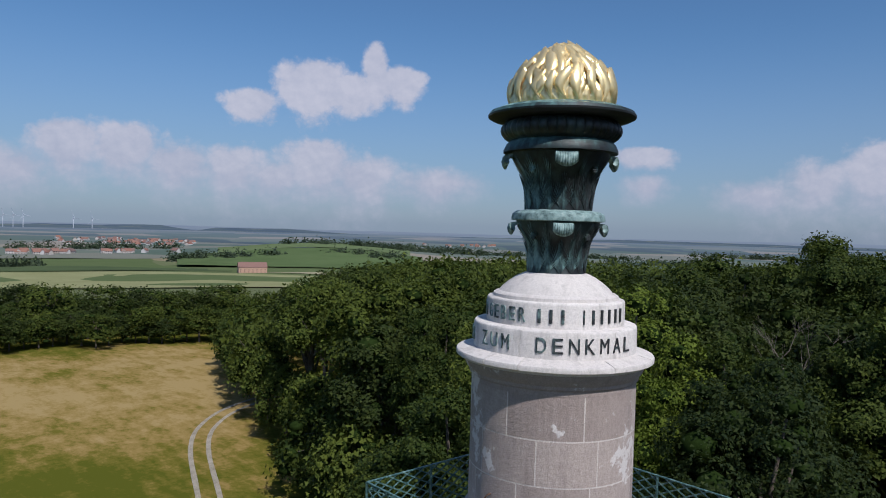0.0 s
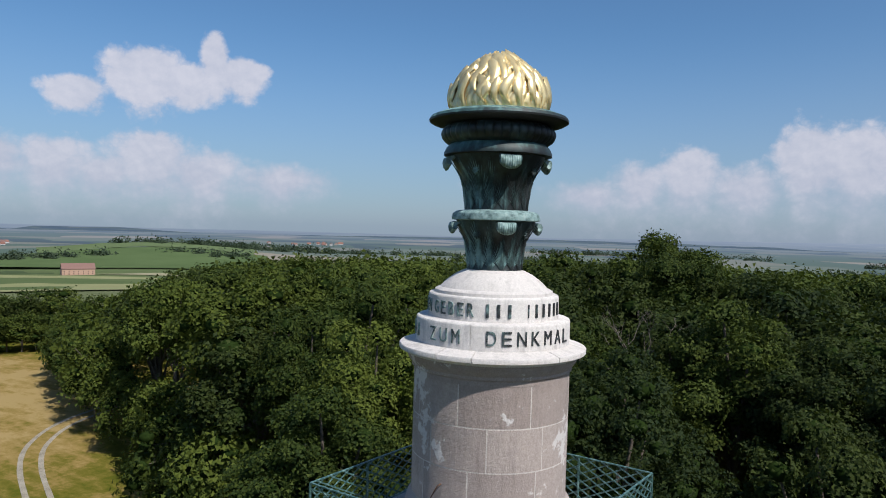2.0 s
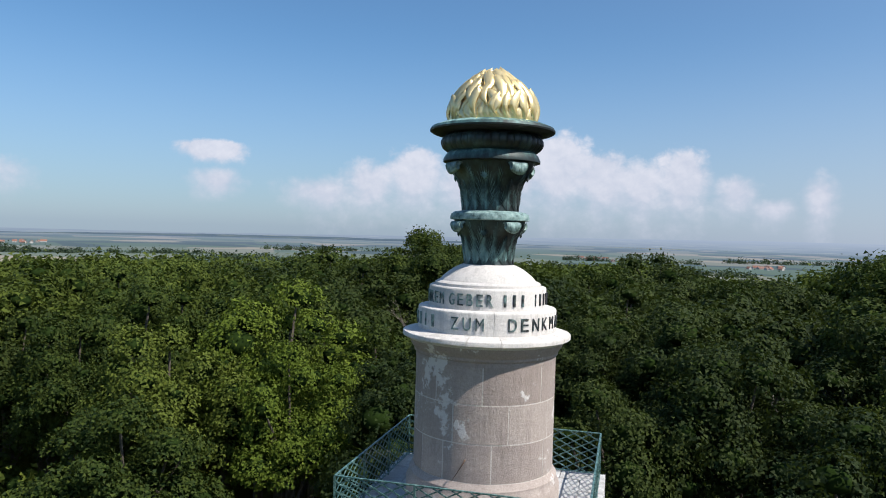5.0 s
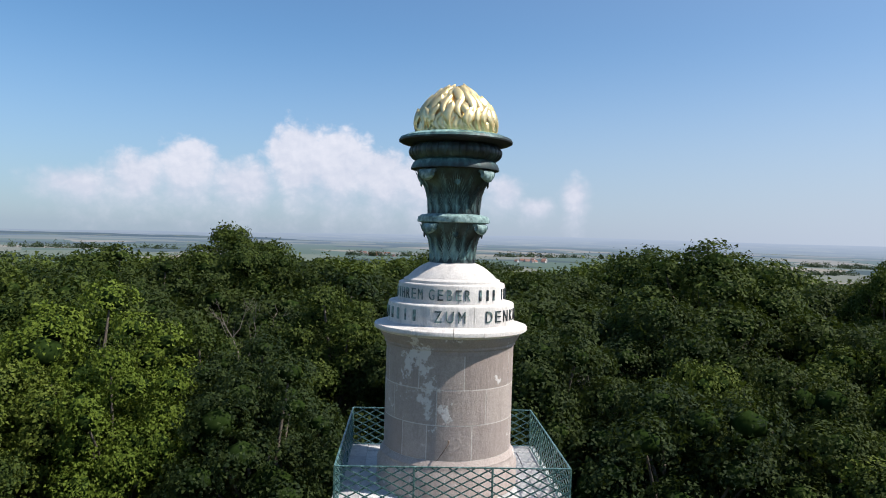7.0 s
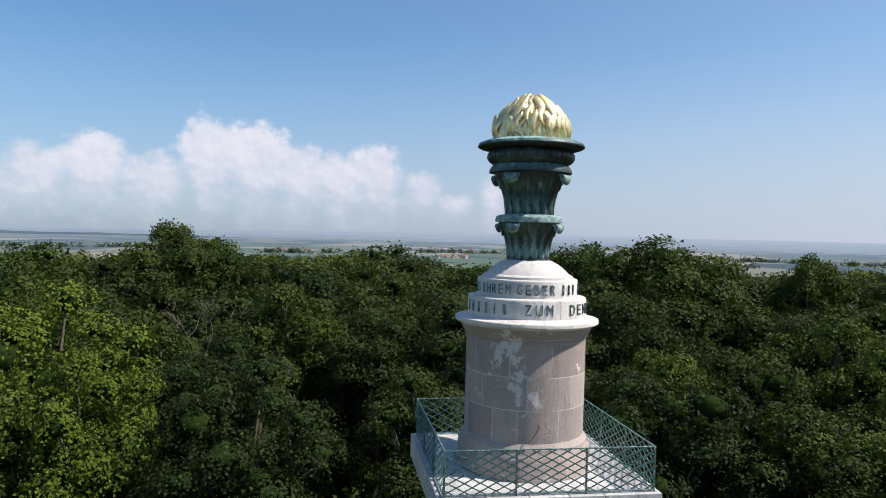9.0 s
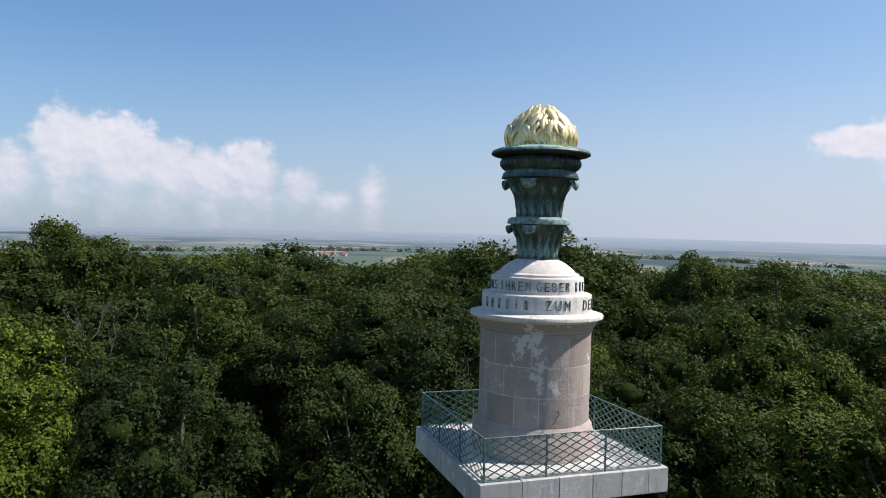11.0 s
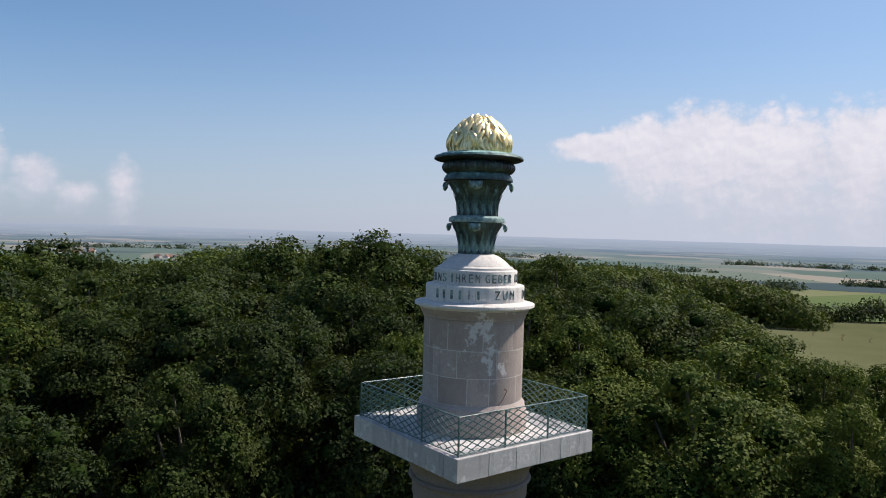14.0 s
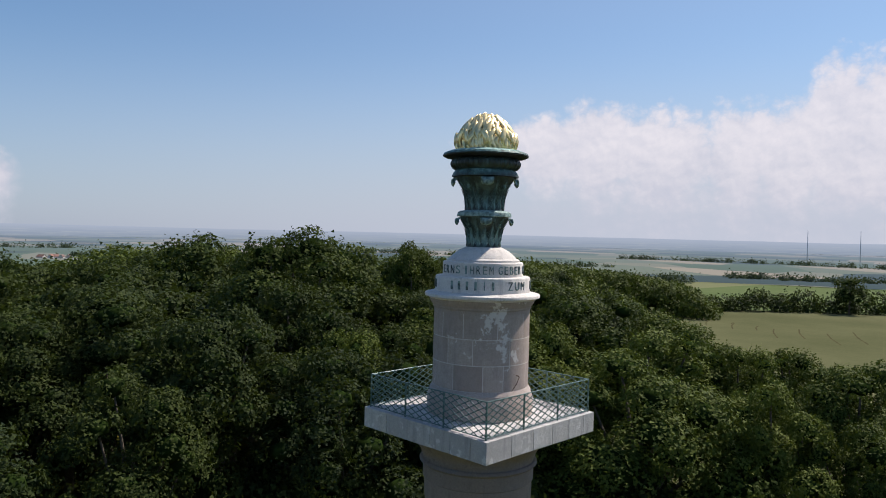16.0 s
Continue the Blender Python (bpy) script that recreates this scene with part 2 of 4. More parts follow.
def make_leaf(dark, light, shift=0.5):
    def build(n):
        g = n.node("ShaderNodeNewGeometry")
        isl, r = g.outputs["Random Per Island"], n.node("ShaderNodeObjectInfo").outputs["Random"]
        f = n.math("ADD", n.math("MULTIPLY", isl, 0.55), n.math("MULTIPLY", r, 0.45))
        c = n.ramp(f, [(0.05, dark), (shift, tuple((a + b) / 2 for a, b in zip(dark, light))), (0.95, light)])
        b = n.node("ShaderNodeBsdfPrincipled", None, Base_Color=c, Roughness=0.7, Specular_IOR_Level=0.12)
        t = n.node("ShaderNodeBsdfTranslucent", None, Color=n.mix(0.5, c, (0.12, 0.17, 0.02)))
        m = n.node("ShaderNodeMixShader", None, Fac=0.17)
        n.tree.links.new(b.outputs[0], m.inputs[1])
        n.tree.links.new(t.outputs[0], m.inputs[2])
        n.tree.links.new(m.outputs[0], n.out.inputs[0])
    return build


M_LEAF = material("leaf_green", make_leaf((0.019, 0.035, 0.008), (0.080, 0.103, 0.015)))
M_LEAF_B = material("leaf_bright_green", make_leaf((0.052, 0.082, 0.009), (0.132, 0.172, 0.021)))
# for dark-leaved trees, and for shade put into the wood's colour
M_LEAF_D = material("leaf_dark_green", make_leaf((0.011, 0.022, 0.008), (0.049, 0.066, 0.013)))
M_LEAF_L = material("leaf_light_green", make_leaf((0.032, 0.054, 0.010), (0.106, 0.132, 0.021)))
# far leaves paler and bluer: distance haze put into their base colour
M_LEAF_F = material("hazed_copse_green", make_leaf((0.030, 0.048, 0.028), (0.062, 0.084, 0.050)))
M_DEAD = material("dead_wood", lambda n: surface(n, n.ramp(n.noise(obj_co(n), 6, 5), [(0.3, (0.09, 0.075, 0.06)), (0.7, (0.20, 0.17, 0.14))]), 0.9))
# filler balls in the crowns: inner shade painted as a near-black green
M_CORE = material("shaded_crown_filler", lambda n: surface(n, n.ramp(n.noise(obj_co(n), 3, 4), [(0.3, (0.012, 0.022, 0.005)), (0.7, (0.022, 0.038, 0.010))]), 1.0, Specular_IOR_Level=0.0))
M_BARK = material("bark", lambda n: surface(n, n.ramp(n.noise(obj_co(n), 8, 5), [(0.3, (0.05, 0.04, 0.03)), (0.7, (0.14, 0.115, 0.09))]), 0.9, bump=n.noise(obj_co(n), 14, 5), strength=0.6, dist=0.05))


# ---- building helpers ----
def mesh_of(name, verts, faces, smooth=False):
    me = bpy.data.meshes.new(name)
    me.from_pydata(verts, [], faces)
    if smooth:
        me.shade_smooth()
    return me


def part(name, me, mat, parent=None, label="", m=None):
    """Links a mesh, or a bmesh, as one object under a thing or a part."""
    if isinstance(me, bmesh.types.BMesh):
        bm, me = me, bpy.data.meshes.new(name)
        bm.to_mesh(me)
        bm.free()
    if mat is not None and not me.materials:
        me.materials.append(mat)
    ob = new(name, me)
    if parent is not None:
        ob.parent = parent
    if m is not None:
        ob.matrix_basis = m
    return tagged(ob, label)


def lathe(profile, seg=96, ripple=None):
    """Verts and faces of a turned shape. profile: (radius, z) from bottom to top. ripple(angle, i): factor on the radius."""
    vs, fs = [], []
    for i, (r, z) in enumerate(profile):
        for k in range(seg):
            a = 2 * math.pi * k / seg
            q = r * (ripple(a, i) if ripple else 1)
            vs.append((q * math.cos(a), q * math.sin(a), z))
    for i in range(len(profile) - 1):
        for k in range(seg):
            j = (k + 1) % seg
            fs.append((i * seg + k, i * seg + j, (i + 1) * seg + j, (i + 1) * seg + k))
    fs.append(tuple(range(seg))[::-1])
    fs.append(tuple((len(profile) - 1) * seg + k for k in range(seg)))
    return vs, fs


def turned(name, profile, mat, parent, label="", seg=96, ripple=None, sharp=30):
    me = mesh_of(name, *lathe(profile, seg, ripple))
    me.shade_smooth()
    me.set_sharp_from_angle(angle=radians(sharp))
    return part(name, me, mat, parent, label)


def box(sx, sy, sz, bevel=0.0, seg=1):
    bm = bmesh.new()
    bmesh.ops.create_cube(bm, size=1)
    bmesh.ops.scale(bm, vec=(sx, sy, sz), verts=bm.verts)
    if bevel:
        bmesh.ops.bevel(bm, geom=bm.edges[:], offset=bevel, segments=seg, affect="EDGES", profile=0.6)
    return bm


def arc_block(r0, r1, a0, a1, z0, z1, seg=6):
    """A curved stone between two radii, two angles and two heights."""
    vs, fs = [], []
    for i in range(seg + 1):
        a = a0 + (a1 - a0) * i / seg
        for r, z in ((r0, z0), (r1, z0), (r1, z1), (r0, z1)):
            vs.append((r * math.cos(a), r * math.sin(a), z))
    for i in range(seg):
        b = 4 * i
        for k in range(4):
            j = (k + 1) % 4
            fs.append((b + k, b + 4 + k, b + 4 + j, b + j))
    fs += [(0, 1, 2, 3), (4 * seg + 3, 4 * seg + 2, 4 * seg + 1, 4 * seg)]
    return mesh_of("stone_block", vs, fs)


def empty(name, label, category, group="", kind=""):
    return tagged(new(name), label, category, group, kind)


H = 28.41   # level of the lower bronze capital, above the column's foot


def lv(d):
    """Height of a level d metres above or below H, in the column's true proportions."""
    return H + float(np.interp(d, (-8, -4.7, -1.7, 2.14, 4.0), (-8.09, -4.79, -1.645, 2.09, 3.95)))


PLAT = lv(-4.70)

# ---- the column under the platform ----
column = empty("monument_column", "tall fluted sandstone column carrying a square viewing platform", "column")
ABA = PLAT - 0.535
turned("capital", [(1.46, ABA - 1.25), (1.50, ABA - 1.22), (1.50, ABA - 0.86), (1.56, ABA - 0.83), (1.60, ABA - 0.78), (1.56, ABA - 0.72), (1.51, ABA - 0.70), (1.51, ABA - 0.62),
                   (1.55, ABA - 0.60), (1.55, ABA - 0.56), (1.58, ABA - 0.48), (1.67, ABA - 0.34), (1.80, ABA - 0.20), (1.93, ABA - 0.10), (1.97, ABA - 0.08), (1.97, ABA - 0.02)],
       M_SHAFT, column, "weathered round sandstone capital")
turned("shaft", [(1.85, 3.0), (1.80, 8), (1.70, 13), (1.56, 18), (1.44, ABA - 1.9), (1.45, ABA - 1.75), (1.46, ABA - 1.25)], M_SHAFT, column,
       "fluted sandstone shaft", 160, lambda a, i: 1 - (0.05 * abs(math.sin(10 * a)) if 0 < i < 5 else 0.0))
turned("pedestal", [(2.6, -0.5), (2.6, 0.6), (2.4, 0.7), (2.4, 2.3), (2.5, 2.4), (2.5, 2.7), (2.1, 2.75), (2.1, 2.95), (1.9, 3.0)], M_ABACUS, column, "", 48)

platform = empty("viewing_platform", "square platform of grey weathered stone blocks with open joints", "platform")
HALF = 2.216
part("floor_slab", box(2 * HALF - 1.0, 2 * HALF - 1.0, 0.50, 0.01), M_ABACUS, platform, "", pose(0, 0, PLAT - 0.262, 0, 0, -0.8))
cuts = [0.0, 0.235, 0.45, 0.65, 0.83, 1.0]
for side in range(4):
    for a0, a1 in zip(cuts, cuts[1:]):
        x0, x1 = -HALF + a0 * (2 * HALF - 0.5), -HALF + a1 * (2 * HALF - 0.5)
        ob = part("stone_block", box(x1 - x0 - 0.012, 0.5 - 0.006, 0.535, 0.012, 2), M_ABACUS, platform, "",
                  pose(0, 0, 0, 0, 0, 90 * side - 0.8) @ pose((x0 + x1) / 2, -HALF + 0.25, PLAT - 0.2675 + random.uniform(-0.004, 0.004)))

# ---- the drum above the platform ----
drum = empty("stone_drum", "round drum of grey-brown sandstone blocks with pale mortar joints", "drum")
turned("core", [(1.2928, lv(-4.02)), (1.2928, lv(-2.00))], M_MORTAR, drum, "pale mortar joints", 128)
turned("foot_moulding", [(1.43, PLAT), (1.43, lv(-4.28)), (1.40, lv(-4.22)), (1.37, lv(-4.15)), (1.37, lv(-4.10)), (1.33, lv(-4.05)), (1.30, lv(-4.00))], M_DRUM, drum, "", 128)
courses = [(lv(-4.0), lv(-3.36), (133.7, 158, 196.7, 245, 289, 334, 20, 62, 98)), (lv(-3.36), lv(-2.72), (121.7, 166, 209.3, 250, 292, 330, 12, 55, 90)),
           (lv(-2.72), lv(-2.08), (149.7, 188.7, 239.7, 285, 328, 10, 52, 80, 110))]
for z0, z1, joints in courses:
    turns = sorted(radians(j) for j in joints)
    for a0, a1 in zip(turns, turns[1:] + [turns[0] + 2 * math.pi]):
        part("stone_block", arc_block(1.1, 1.2945 + random.uniform(0, 0.004), a0 + 0.008, a1 - 0.008, z0 + 0.010, z1 - 0.010, 10), M_DRUM, drum)
turned("neck_moulding", [(1.30, lv(-2.10)), (1.30, lv(-2.03)), (1.335, lv(-2.0)), (1.335, lv(-1.96)), (1.36, lv(-1.93)), (1.40, lv(-1.87)), (1.42, lv(-1.82)), (1.42, lv(-1.78)), (1.30, lv(-1.77))], M_DRUM, drum, "", 128)


def ring_stones(name, profile, joints, mat, gap, label, step=3.0):
    """A ring of stones of one profile (radius, z), cut by joints at the angles given in degrees."""
    cuts_ = sorted(joints)
    for k, a0 in enumerate(cuts_):
        a1 = cuts_[(k + 1) % len(cuts_)] + (360 if k == len(cuts_) - 1 else 0)
        n = max(4, int((a1 - a0) / step))
        lift = random.uniform(-0.003, 0.003)
        vs, fs = [], []
        for i in range(n + 1):
            a = radians(a0 + gap + (a1 - a0 - 2 * gap) * i / n)
            for r, z in profile:
                vs.append((r * math.cos(a), r * math.sin(a), z + lift))
        m = len(profile)
        for i in range(n):
            for q in range(m):
                w = (q + 1) % m
                fs.append((i * m + q, (i + 1) * m + q, (i + 1) * m + w, i * m + w))
        fs += [tuple(range(m)), tuple(range(n * m, n * m + m))[::-1]]
        me = mesh_of(name, vs, fs, True)
        me.set_sharp_from_angle(angle=radians(35))
        part(name, me, mat, drum, label)


turned("band_core", [(1.05, lv(-1.9)), (1.05, lv(-1.2)), (0.9, lv(-1.2)), (0.9, lv(-0.8))], M_MORTAR, drum, "", 64)
ring_stones("cornice_stone", [(1.0, lv(-1.78)), (1.455, lv(-1.785)), (1.47, lv(-1.76)), (1.535, lv(-1.745)), (1.555, lv(-1.73)), (1.556, lv(-1.672)), (1.545, lv(-1.655)), (1.51, lv(-1.645)), (1.285, lv(-1.59)), (1.0, lv(-1.59))],
            (20, 62, 105, 148, 178, 200, 252, 290, 330), M_PALE, 0.18, "pale weathered cornice stone")
ring_stones("lower_band_stone", [(1.0, lv(-1.60)), (1.282, lv(-1.60)), (1.28, lv(-1.215)), (1.27, lv(-1.19)), (1.255, lv(-1.18)), (1.0, lv(-1.165))], (15, 75, 140, 196, 262, 320), M_PALE, 0.12, "pale stone of the lower inscription band")
ring_stones("upper_band_stone", [(0.8, lv(-1.17)), (1.087, lv(-1.17)), (1.085, lv(-0.82)), (1.075, lv(-0.795)), (1.06, lv(-0.785)), (0.8, lv(-0.77))], (40, 110, 183, 255, 325), M_PALE, 0.12, "pale stone of the upper inscription band")
turned("dome", [(0.99, lv(-0.785)), (0.985, lv(-0.73)), (0.94, lv(-0.70)), (0.90, lv(-0.69)), (0.84, lv(-0.62)), (0.75, lv(-0.54)), (0.64, lv(-0.46)), (0.52, lv(-0.40)), (0.46, lv(-0.38))], M_PALE, drum, "low weathered stone dome", 96)


# ---- the bronze candelabrum ----
torch = empty("bronze_torch", "dark green patinated bronze torch with acanthus capitals and a gilded flame", "torch")
# bells take a darker bronze than their leaves, so the gaps read dark
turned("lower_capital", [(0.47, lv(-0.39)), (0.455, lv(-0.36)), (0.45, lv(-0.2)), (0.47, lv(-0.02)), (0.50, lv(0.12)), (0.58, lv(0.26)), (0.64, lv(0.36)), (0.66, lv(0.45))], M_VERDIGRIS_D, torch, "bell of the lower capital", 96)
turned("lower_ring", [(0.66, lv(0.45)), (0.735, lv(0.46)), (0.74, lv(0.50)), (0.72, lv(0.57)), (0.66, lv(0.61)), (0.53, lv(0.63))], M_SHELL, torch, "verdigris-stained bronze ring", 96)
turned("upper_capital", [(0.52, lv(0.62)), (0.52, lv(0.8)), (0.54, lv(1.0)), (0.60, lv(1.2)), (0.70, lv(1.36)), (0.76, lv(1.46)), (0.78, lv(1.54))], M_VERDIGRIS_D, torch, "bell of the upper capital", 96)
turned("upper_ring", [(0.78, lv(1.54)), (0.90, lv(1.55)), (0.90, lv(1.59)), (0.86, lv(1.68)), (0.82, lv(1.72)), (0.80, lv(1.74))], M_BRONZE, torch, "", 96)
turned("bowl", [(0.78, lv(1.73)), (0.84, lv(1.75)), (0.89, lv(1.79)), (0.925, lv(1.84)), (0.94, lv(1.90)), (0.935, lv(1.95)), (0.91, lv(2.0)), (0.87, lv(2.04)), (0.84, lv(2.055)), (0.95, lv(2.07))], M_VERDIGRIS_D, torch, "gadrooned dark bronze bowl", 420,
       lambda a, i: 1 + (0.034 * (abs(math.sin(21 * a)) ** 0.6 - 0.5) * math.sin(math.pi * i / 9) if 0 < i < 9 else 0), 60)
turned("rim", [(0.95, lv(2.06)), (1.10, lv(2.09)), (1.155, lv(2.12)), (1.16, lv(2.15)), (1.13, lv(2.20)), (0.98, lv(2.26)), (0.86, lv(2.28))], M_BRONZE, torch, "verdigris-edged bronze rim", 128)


def on_profile(profile, z):
    for (r0, z0), (r1, z1) in zip(profile, profile[1:]):
        if z0 <= z <= z1:
            return r0 + (r1 - r0) * (z - z0) / max(1e-6, z1 - z0)
    return profile[-1][0]


LOWER = [(0.455, lv(-0.38)), (0.45, lv(-0.2)), (0.47, lv(-0.02)), (0.50, lv(0.12)), (0.58, lv(0.26)), (0.64, lv(0.36)), (0.66, lv(0.45))]
UPPER = [(0.52, lv(0.62)), (0.52, lv(0.8)), (0.54, lv(1.0)), (0.60, lv(1.2)), (0.70, lv(1.36)), (0.76, lv(1.46)), (0.78, lv(1.54))]


def ridge(path, thick, seg=5):
    """A tapering rib along a path, thickest at its foot."""
    n = len(path)
    vs, fs = [], []
    for i, p in enumerate(path):
        d = (Vector(path[min(i + 1, n - 1)]) - Vector(path[max(i - 1, 0)])).normalized()
        u = d.orthogonal().normalized()
        w = d.cross(u)
        r = thick * (1 - 0.75 * (i / (n - 1)) ** 2) * (0.7 if i == 0 else 1)
        for k in range(seg):
            a = 2 * math.pi * k / seg
            vs.append(tuple(Vector(p) + (u * math.cos(a) + w * math.sin(a)) * r))
    for i in range(n - 1):
        for k in range(seg):
            j = (k + 1) % seg
            fs.append((i * seg + k, i * seg + j, (i + 1) * seg + j, (i + 1) * seg + k))
    fs.append(tuple(range((n - 1) * seg, n * seg)))
    return vs, fs


def merged(pieces):
    vs, fs = [], []
    for v, f in pieces:
        o = len(vs)
        vs += [tuple(q) for q in v]
        fs += [tuple(i + o for i in g) for g in f]
    return vs, fs


def acanthus(profile, z0, tall, half, fronds, thick):
    """A leaf of ribs that fan out from its foot over a turned surface, its tip bent outwards."""
    out = []
    for i in range(-fronds, fronds + 1):
        f = i / fronds
        h = tall * (1 - 0.55 * abs(f) ** 1.4)
        path = []
        for k in range(9):
            s = k / 8
            z = z0 + h * (s - 0.10 * abs(f) * s ** 3)
            a = half * f * (0.12 + 0.88 * s ** 1.25)
            r = on_profile(profile, z) + 0.006 + 0.028 * s ** 3
            path.append((r * math.cos(a), r * math.sin(a), z))
        out.append(ridge(path, thick * (1.5 if i == 0 else 1.0)))
    return mesh_of("acanthus_leaf", *merged(out), True)


def volute(r0, r1, z_top, drop, half):
    """A ribbed shell scroll that springs from under a ring and curls down outside the bell."""
    prof = [(r0 - 0.06, z_top - 0.015), (r0 + 0.25 * (r1 - r0), z_top - 0.01), (r0 + 0.65 * (r1 - r0), z_top - 0.02), (r1 - 0.02, z_top - 0.2 * drop), (r1, z_top - 0.5 * drop),
            (r1 - 0.015, z_top - 0.8 * drop), (r1 - 0.05, z_top - drop), (r1 - 0.08, z_top - 0.85 * drop), (r1 - 0.07, z_top - 0.6 * drop), (r0 + 0.5 * (r1 - r0), z_top - 0.26 * drop), (r0 - 0.06, z_top - 0.42 * drop)]
    n, m = len(prof), 33
    vs, fs = [], []
    for j in range(m):
        v = 2 * j / (m - 1) - 1
        rib = abs(math.sin(v * math.pi * 4.5))
        k = math.sqrt(max(0.0, 1 - 0.75 * v * v))
        for i, (r, z) in enumerate(prof):
            out = 0.034 * (rib - 0.6) if 1 < i < 7 else 0
            rr = r + out - 0.03 * v * v
            zz = z_top - (z_top - z) * (0.35 + 0.65 * k)
            vs.append((rr, half * v * (0.80 + 0.2 * min(1, i / 3)), zz))
    for j in range(m - 1):
        for i in range(n):
            q = (i + 1) % n
            fs.append((j * n + i, j * n + q, (j + 1) * n + q, (j + 1) * n + i))
    fs.append(tuple(range(n)))
    fs.append(tuple(range((m - 1) * n, m * n))[::-1])
    return mesh_of("volute", vs, fs, True)


def rosette(r, z, size):
    """The boss of a rosette and its eight petals."""
    petals = []
    for k in range(8):
        a = 2 * math.pi * k / 8
        path = [(r + 0.025 + 0.015 * math.sin(s * 3), size * s * math.cos(a), z + size * s * math.sin(a)) for s in (0.15, 0.4, 0.7, 1.0)]
        petals.append(mesh_of("petal", *ridge(path, size * 0.33, 6), True))
    boss = mesh_of("rosette", *ridge([(r + d, 0, z) for d in (0.0, 0.03, 0.05, 0.06)], size * 0.3, 8), True)
    return boss, petals


for prof, z0, tall, vr0, vr1, vz, drop, half in ((LOWER, lv(-0.37), 0.78, 0.58, 0.79, lv(0.44), 0.22, 0.155), (UPPER, lv(0.63), 0.86, 0.68, 0.915, lv(1.535), 0.25, 0.17)):
    big, small = acanthus(prof, z0, tall, 0.42, 7, 0.012), acanthus(prof, z0, tall * 0.66, 0.36, 8, 0.011)
    stalk, low = acanthus(prof, z0 + 0.02, tall * 0.95, 0.22, 5, 0.010), acanthus(prof, z0, tall * 0.46, 0.28, 7, 0.010)
    vol, (boss, petals) = volute(vr0, vr1, vz, drop, half), rosette(on_profile(prof, z0 + tall * 0.72), z0 + tall * 0.72, 0.075)
    for k in range(4):
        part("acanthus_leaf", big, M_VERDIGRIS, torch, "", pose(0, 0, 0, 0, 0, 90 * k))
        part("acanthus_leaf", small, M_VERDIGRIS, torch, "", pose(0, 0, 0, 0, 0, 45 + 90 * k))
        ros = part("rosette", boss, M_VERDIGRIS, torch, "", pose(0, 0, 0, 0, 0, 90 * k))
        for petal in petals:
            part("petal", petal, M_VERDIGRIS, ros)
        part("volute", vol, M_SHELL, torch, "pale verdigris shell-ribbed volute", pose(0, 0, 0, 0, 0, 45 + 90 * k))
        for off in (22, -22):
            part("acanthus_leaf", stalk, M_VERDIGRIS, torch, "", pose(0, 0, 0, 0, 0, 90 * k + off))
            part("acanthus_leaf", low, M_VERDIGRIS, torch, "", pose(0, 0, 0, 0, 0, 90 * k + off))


# the gilded flame: a dome of wavy locks with curling tips
FLAME = [(0.775, 2.26), (0.795, 2.36), (0.790, 2.46), (0.765, 2.56), (0.718, 2.67), (0.652, 2.78), (0.570, 2.88), (0.474, 2.97), (0.366, 3.05), (0.252, 3.12), (0.130, 3.17), (0.028, 3.20)]
nz, na = 72, 300
vs, fs = [], []
for i in range(nz):
    u = i / (nz - 1)
    zi = u * (len(FLAME) - 1)
    k = min(int(zi), len(FLAME) - 2)
    r = FLAME[k][0] + (FLAME[k + 1][0] - FLAME[k][0]) * (zi - k)
    z = FLAME[k][1] + (FLAME[k + 1][1] - FLAME[k][1]) * (zi - k)
    for j in range(na):
        a = 2 * math.pi * j / na
        c, s = math.cos(a), math.sin(a)
        lump = noise.noise(Vector((c * 2.6, s * 2.6, z * 3.4)))
        sway = 1.6 * noise.noise(Vector((c * 2.2 + 7, s * 2.2, z * 3.0))) * u * 2.2
        fine = abs(math.sin(20 * a + 4.0 * sway + 1.6 * math.sin(9 * u))) ** 0.55
        d = 0.085 * lump * min(1, 3 * u) + 0.042 * fine * (0.5 + 0.5 * min(1, r / 0.4)) - 0.02
        w = r / 0.87
        vs.append(((r + d * w) * c, (r + d * w) * s, lv(z) + d * (1 - w) * 1.4))
for i in range(nz - 1):
    for j in range(na):
        q = (j + 1) % na
        fs.append((i * na + j, i * na + q, (i + 1) * na + q, (i + 1) * na + j))
flame = part("flame", mesh_of("flame", vs, fs + [tuple((nz - 1) * na + j for j in range(na))], True), M_GOLD, torch, "gilded flame of wavy curling locks")


def lock(a, u0, length, width, lift, bend):
    """A flame lock: a pointed, keeled tongue that follows the dome and lifts off at its tip."""
    n = 11
    vv, ff = [], []
    for i in range(n):
        s = i / (n - 1)
        zi = min(0.999, u0 + length * s) * (len(FLAME) - 1)
        k = min(int(zi), len(FLAME) - 2)
        r = FLAME[k][0] + (FLAME[k + 1][0] - FLAME[k][0]) * (zi - k)
        z = FLAME[k][1] + (FLAME[k + 1][1] - FLAME[k][1]) * (zi - k)
        ang = a + bend * math.sin(s * 3.4) / max(0.35, r)
        wd = width * (math.sin(math.pi * (0.18 + 0.82 * (1 - s)) ** 0.8) if s < 0.999 else 0.02)
        out = 0.012 + 0.05 * math.sin(math.pi * s) + lift * s ** 2.5
        nr, nz_ = (r / 0.9), 1 - (r / 0.9) * 0.75
        for v, up in ((-1, -0.034), (-0.5, 0.022), (0, 0.004), (0.5, 0.024), (1, -0.034)):
            aa = ang + v * wd / max(0.25, r)
            rr = r + (out + up) * nr
            vv.append((rr * math.cos(aa), rr * math.sin(aa), lv(z) + (out + up) * nz_))
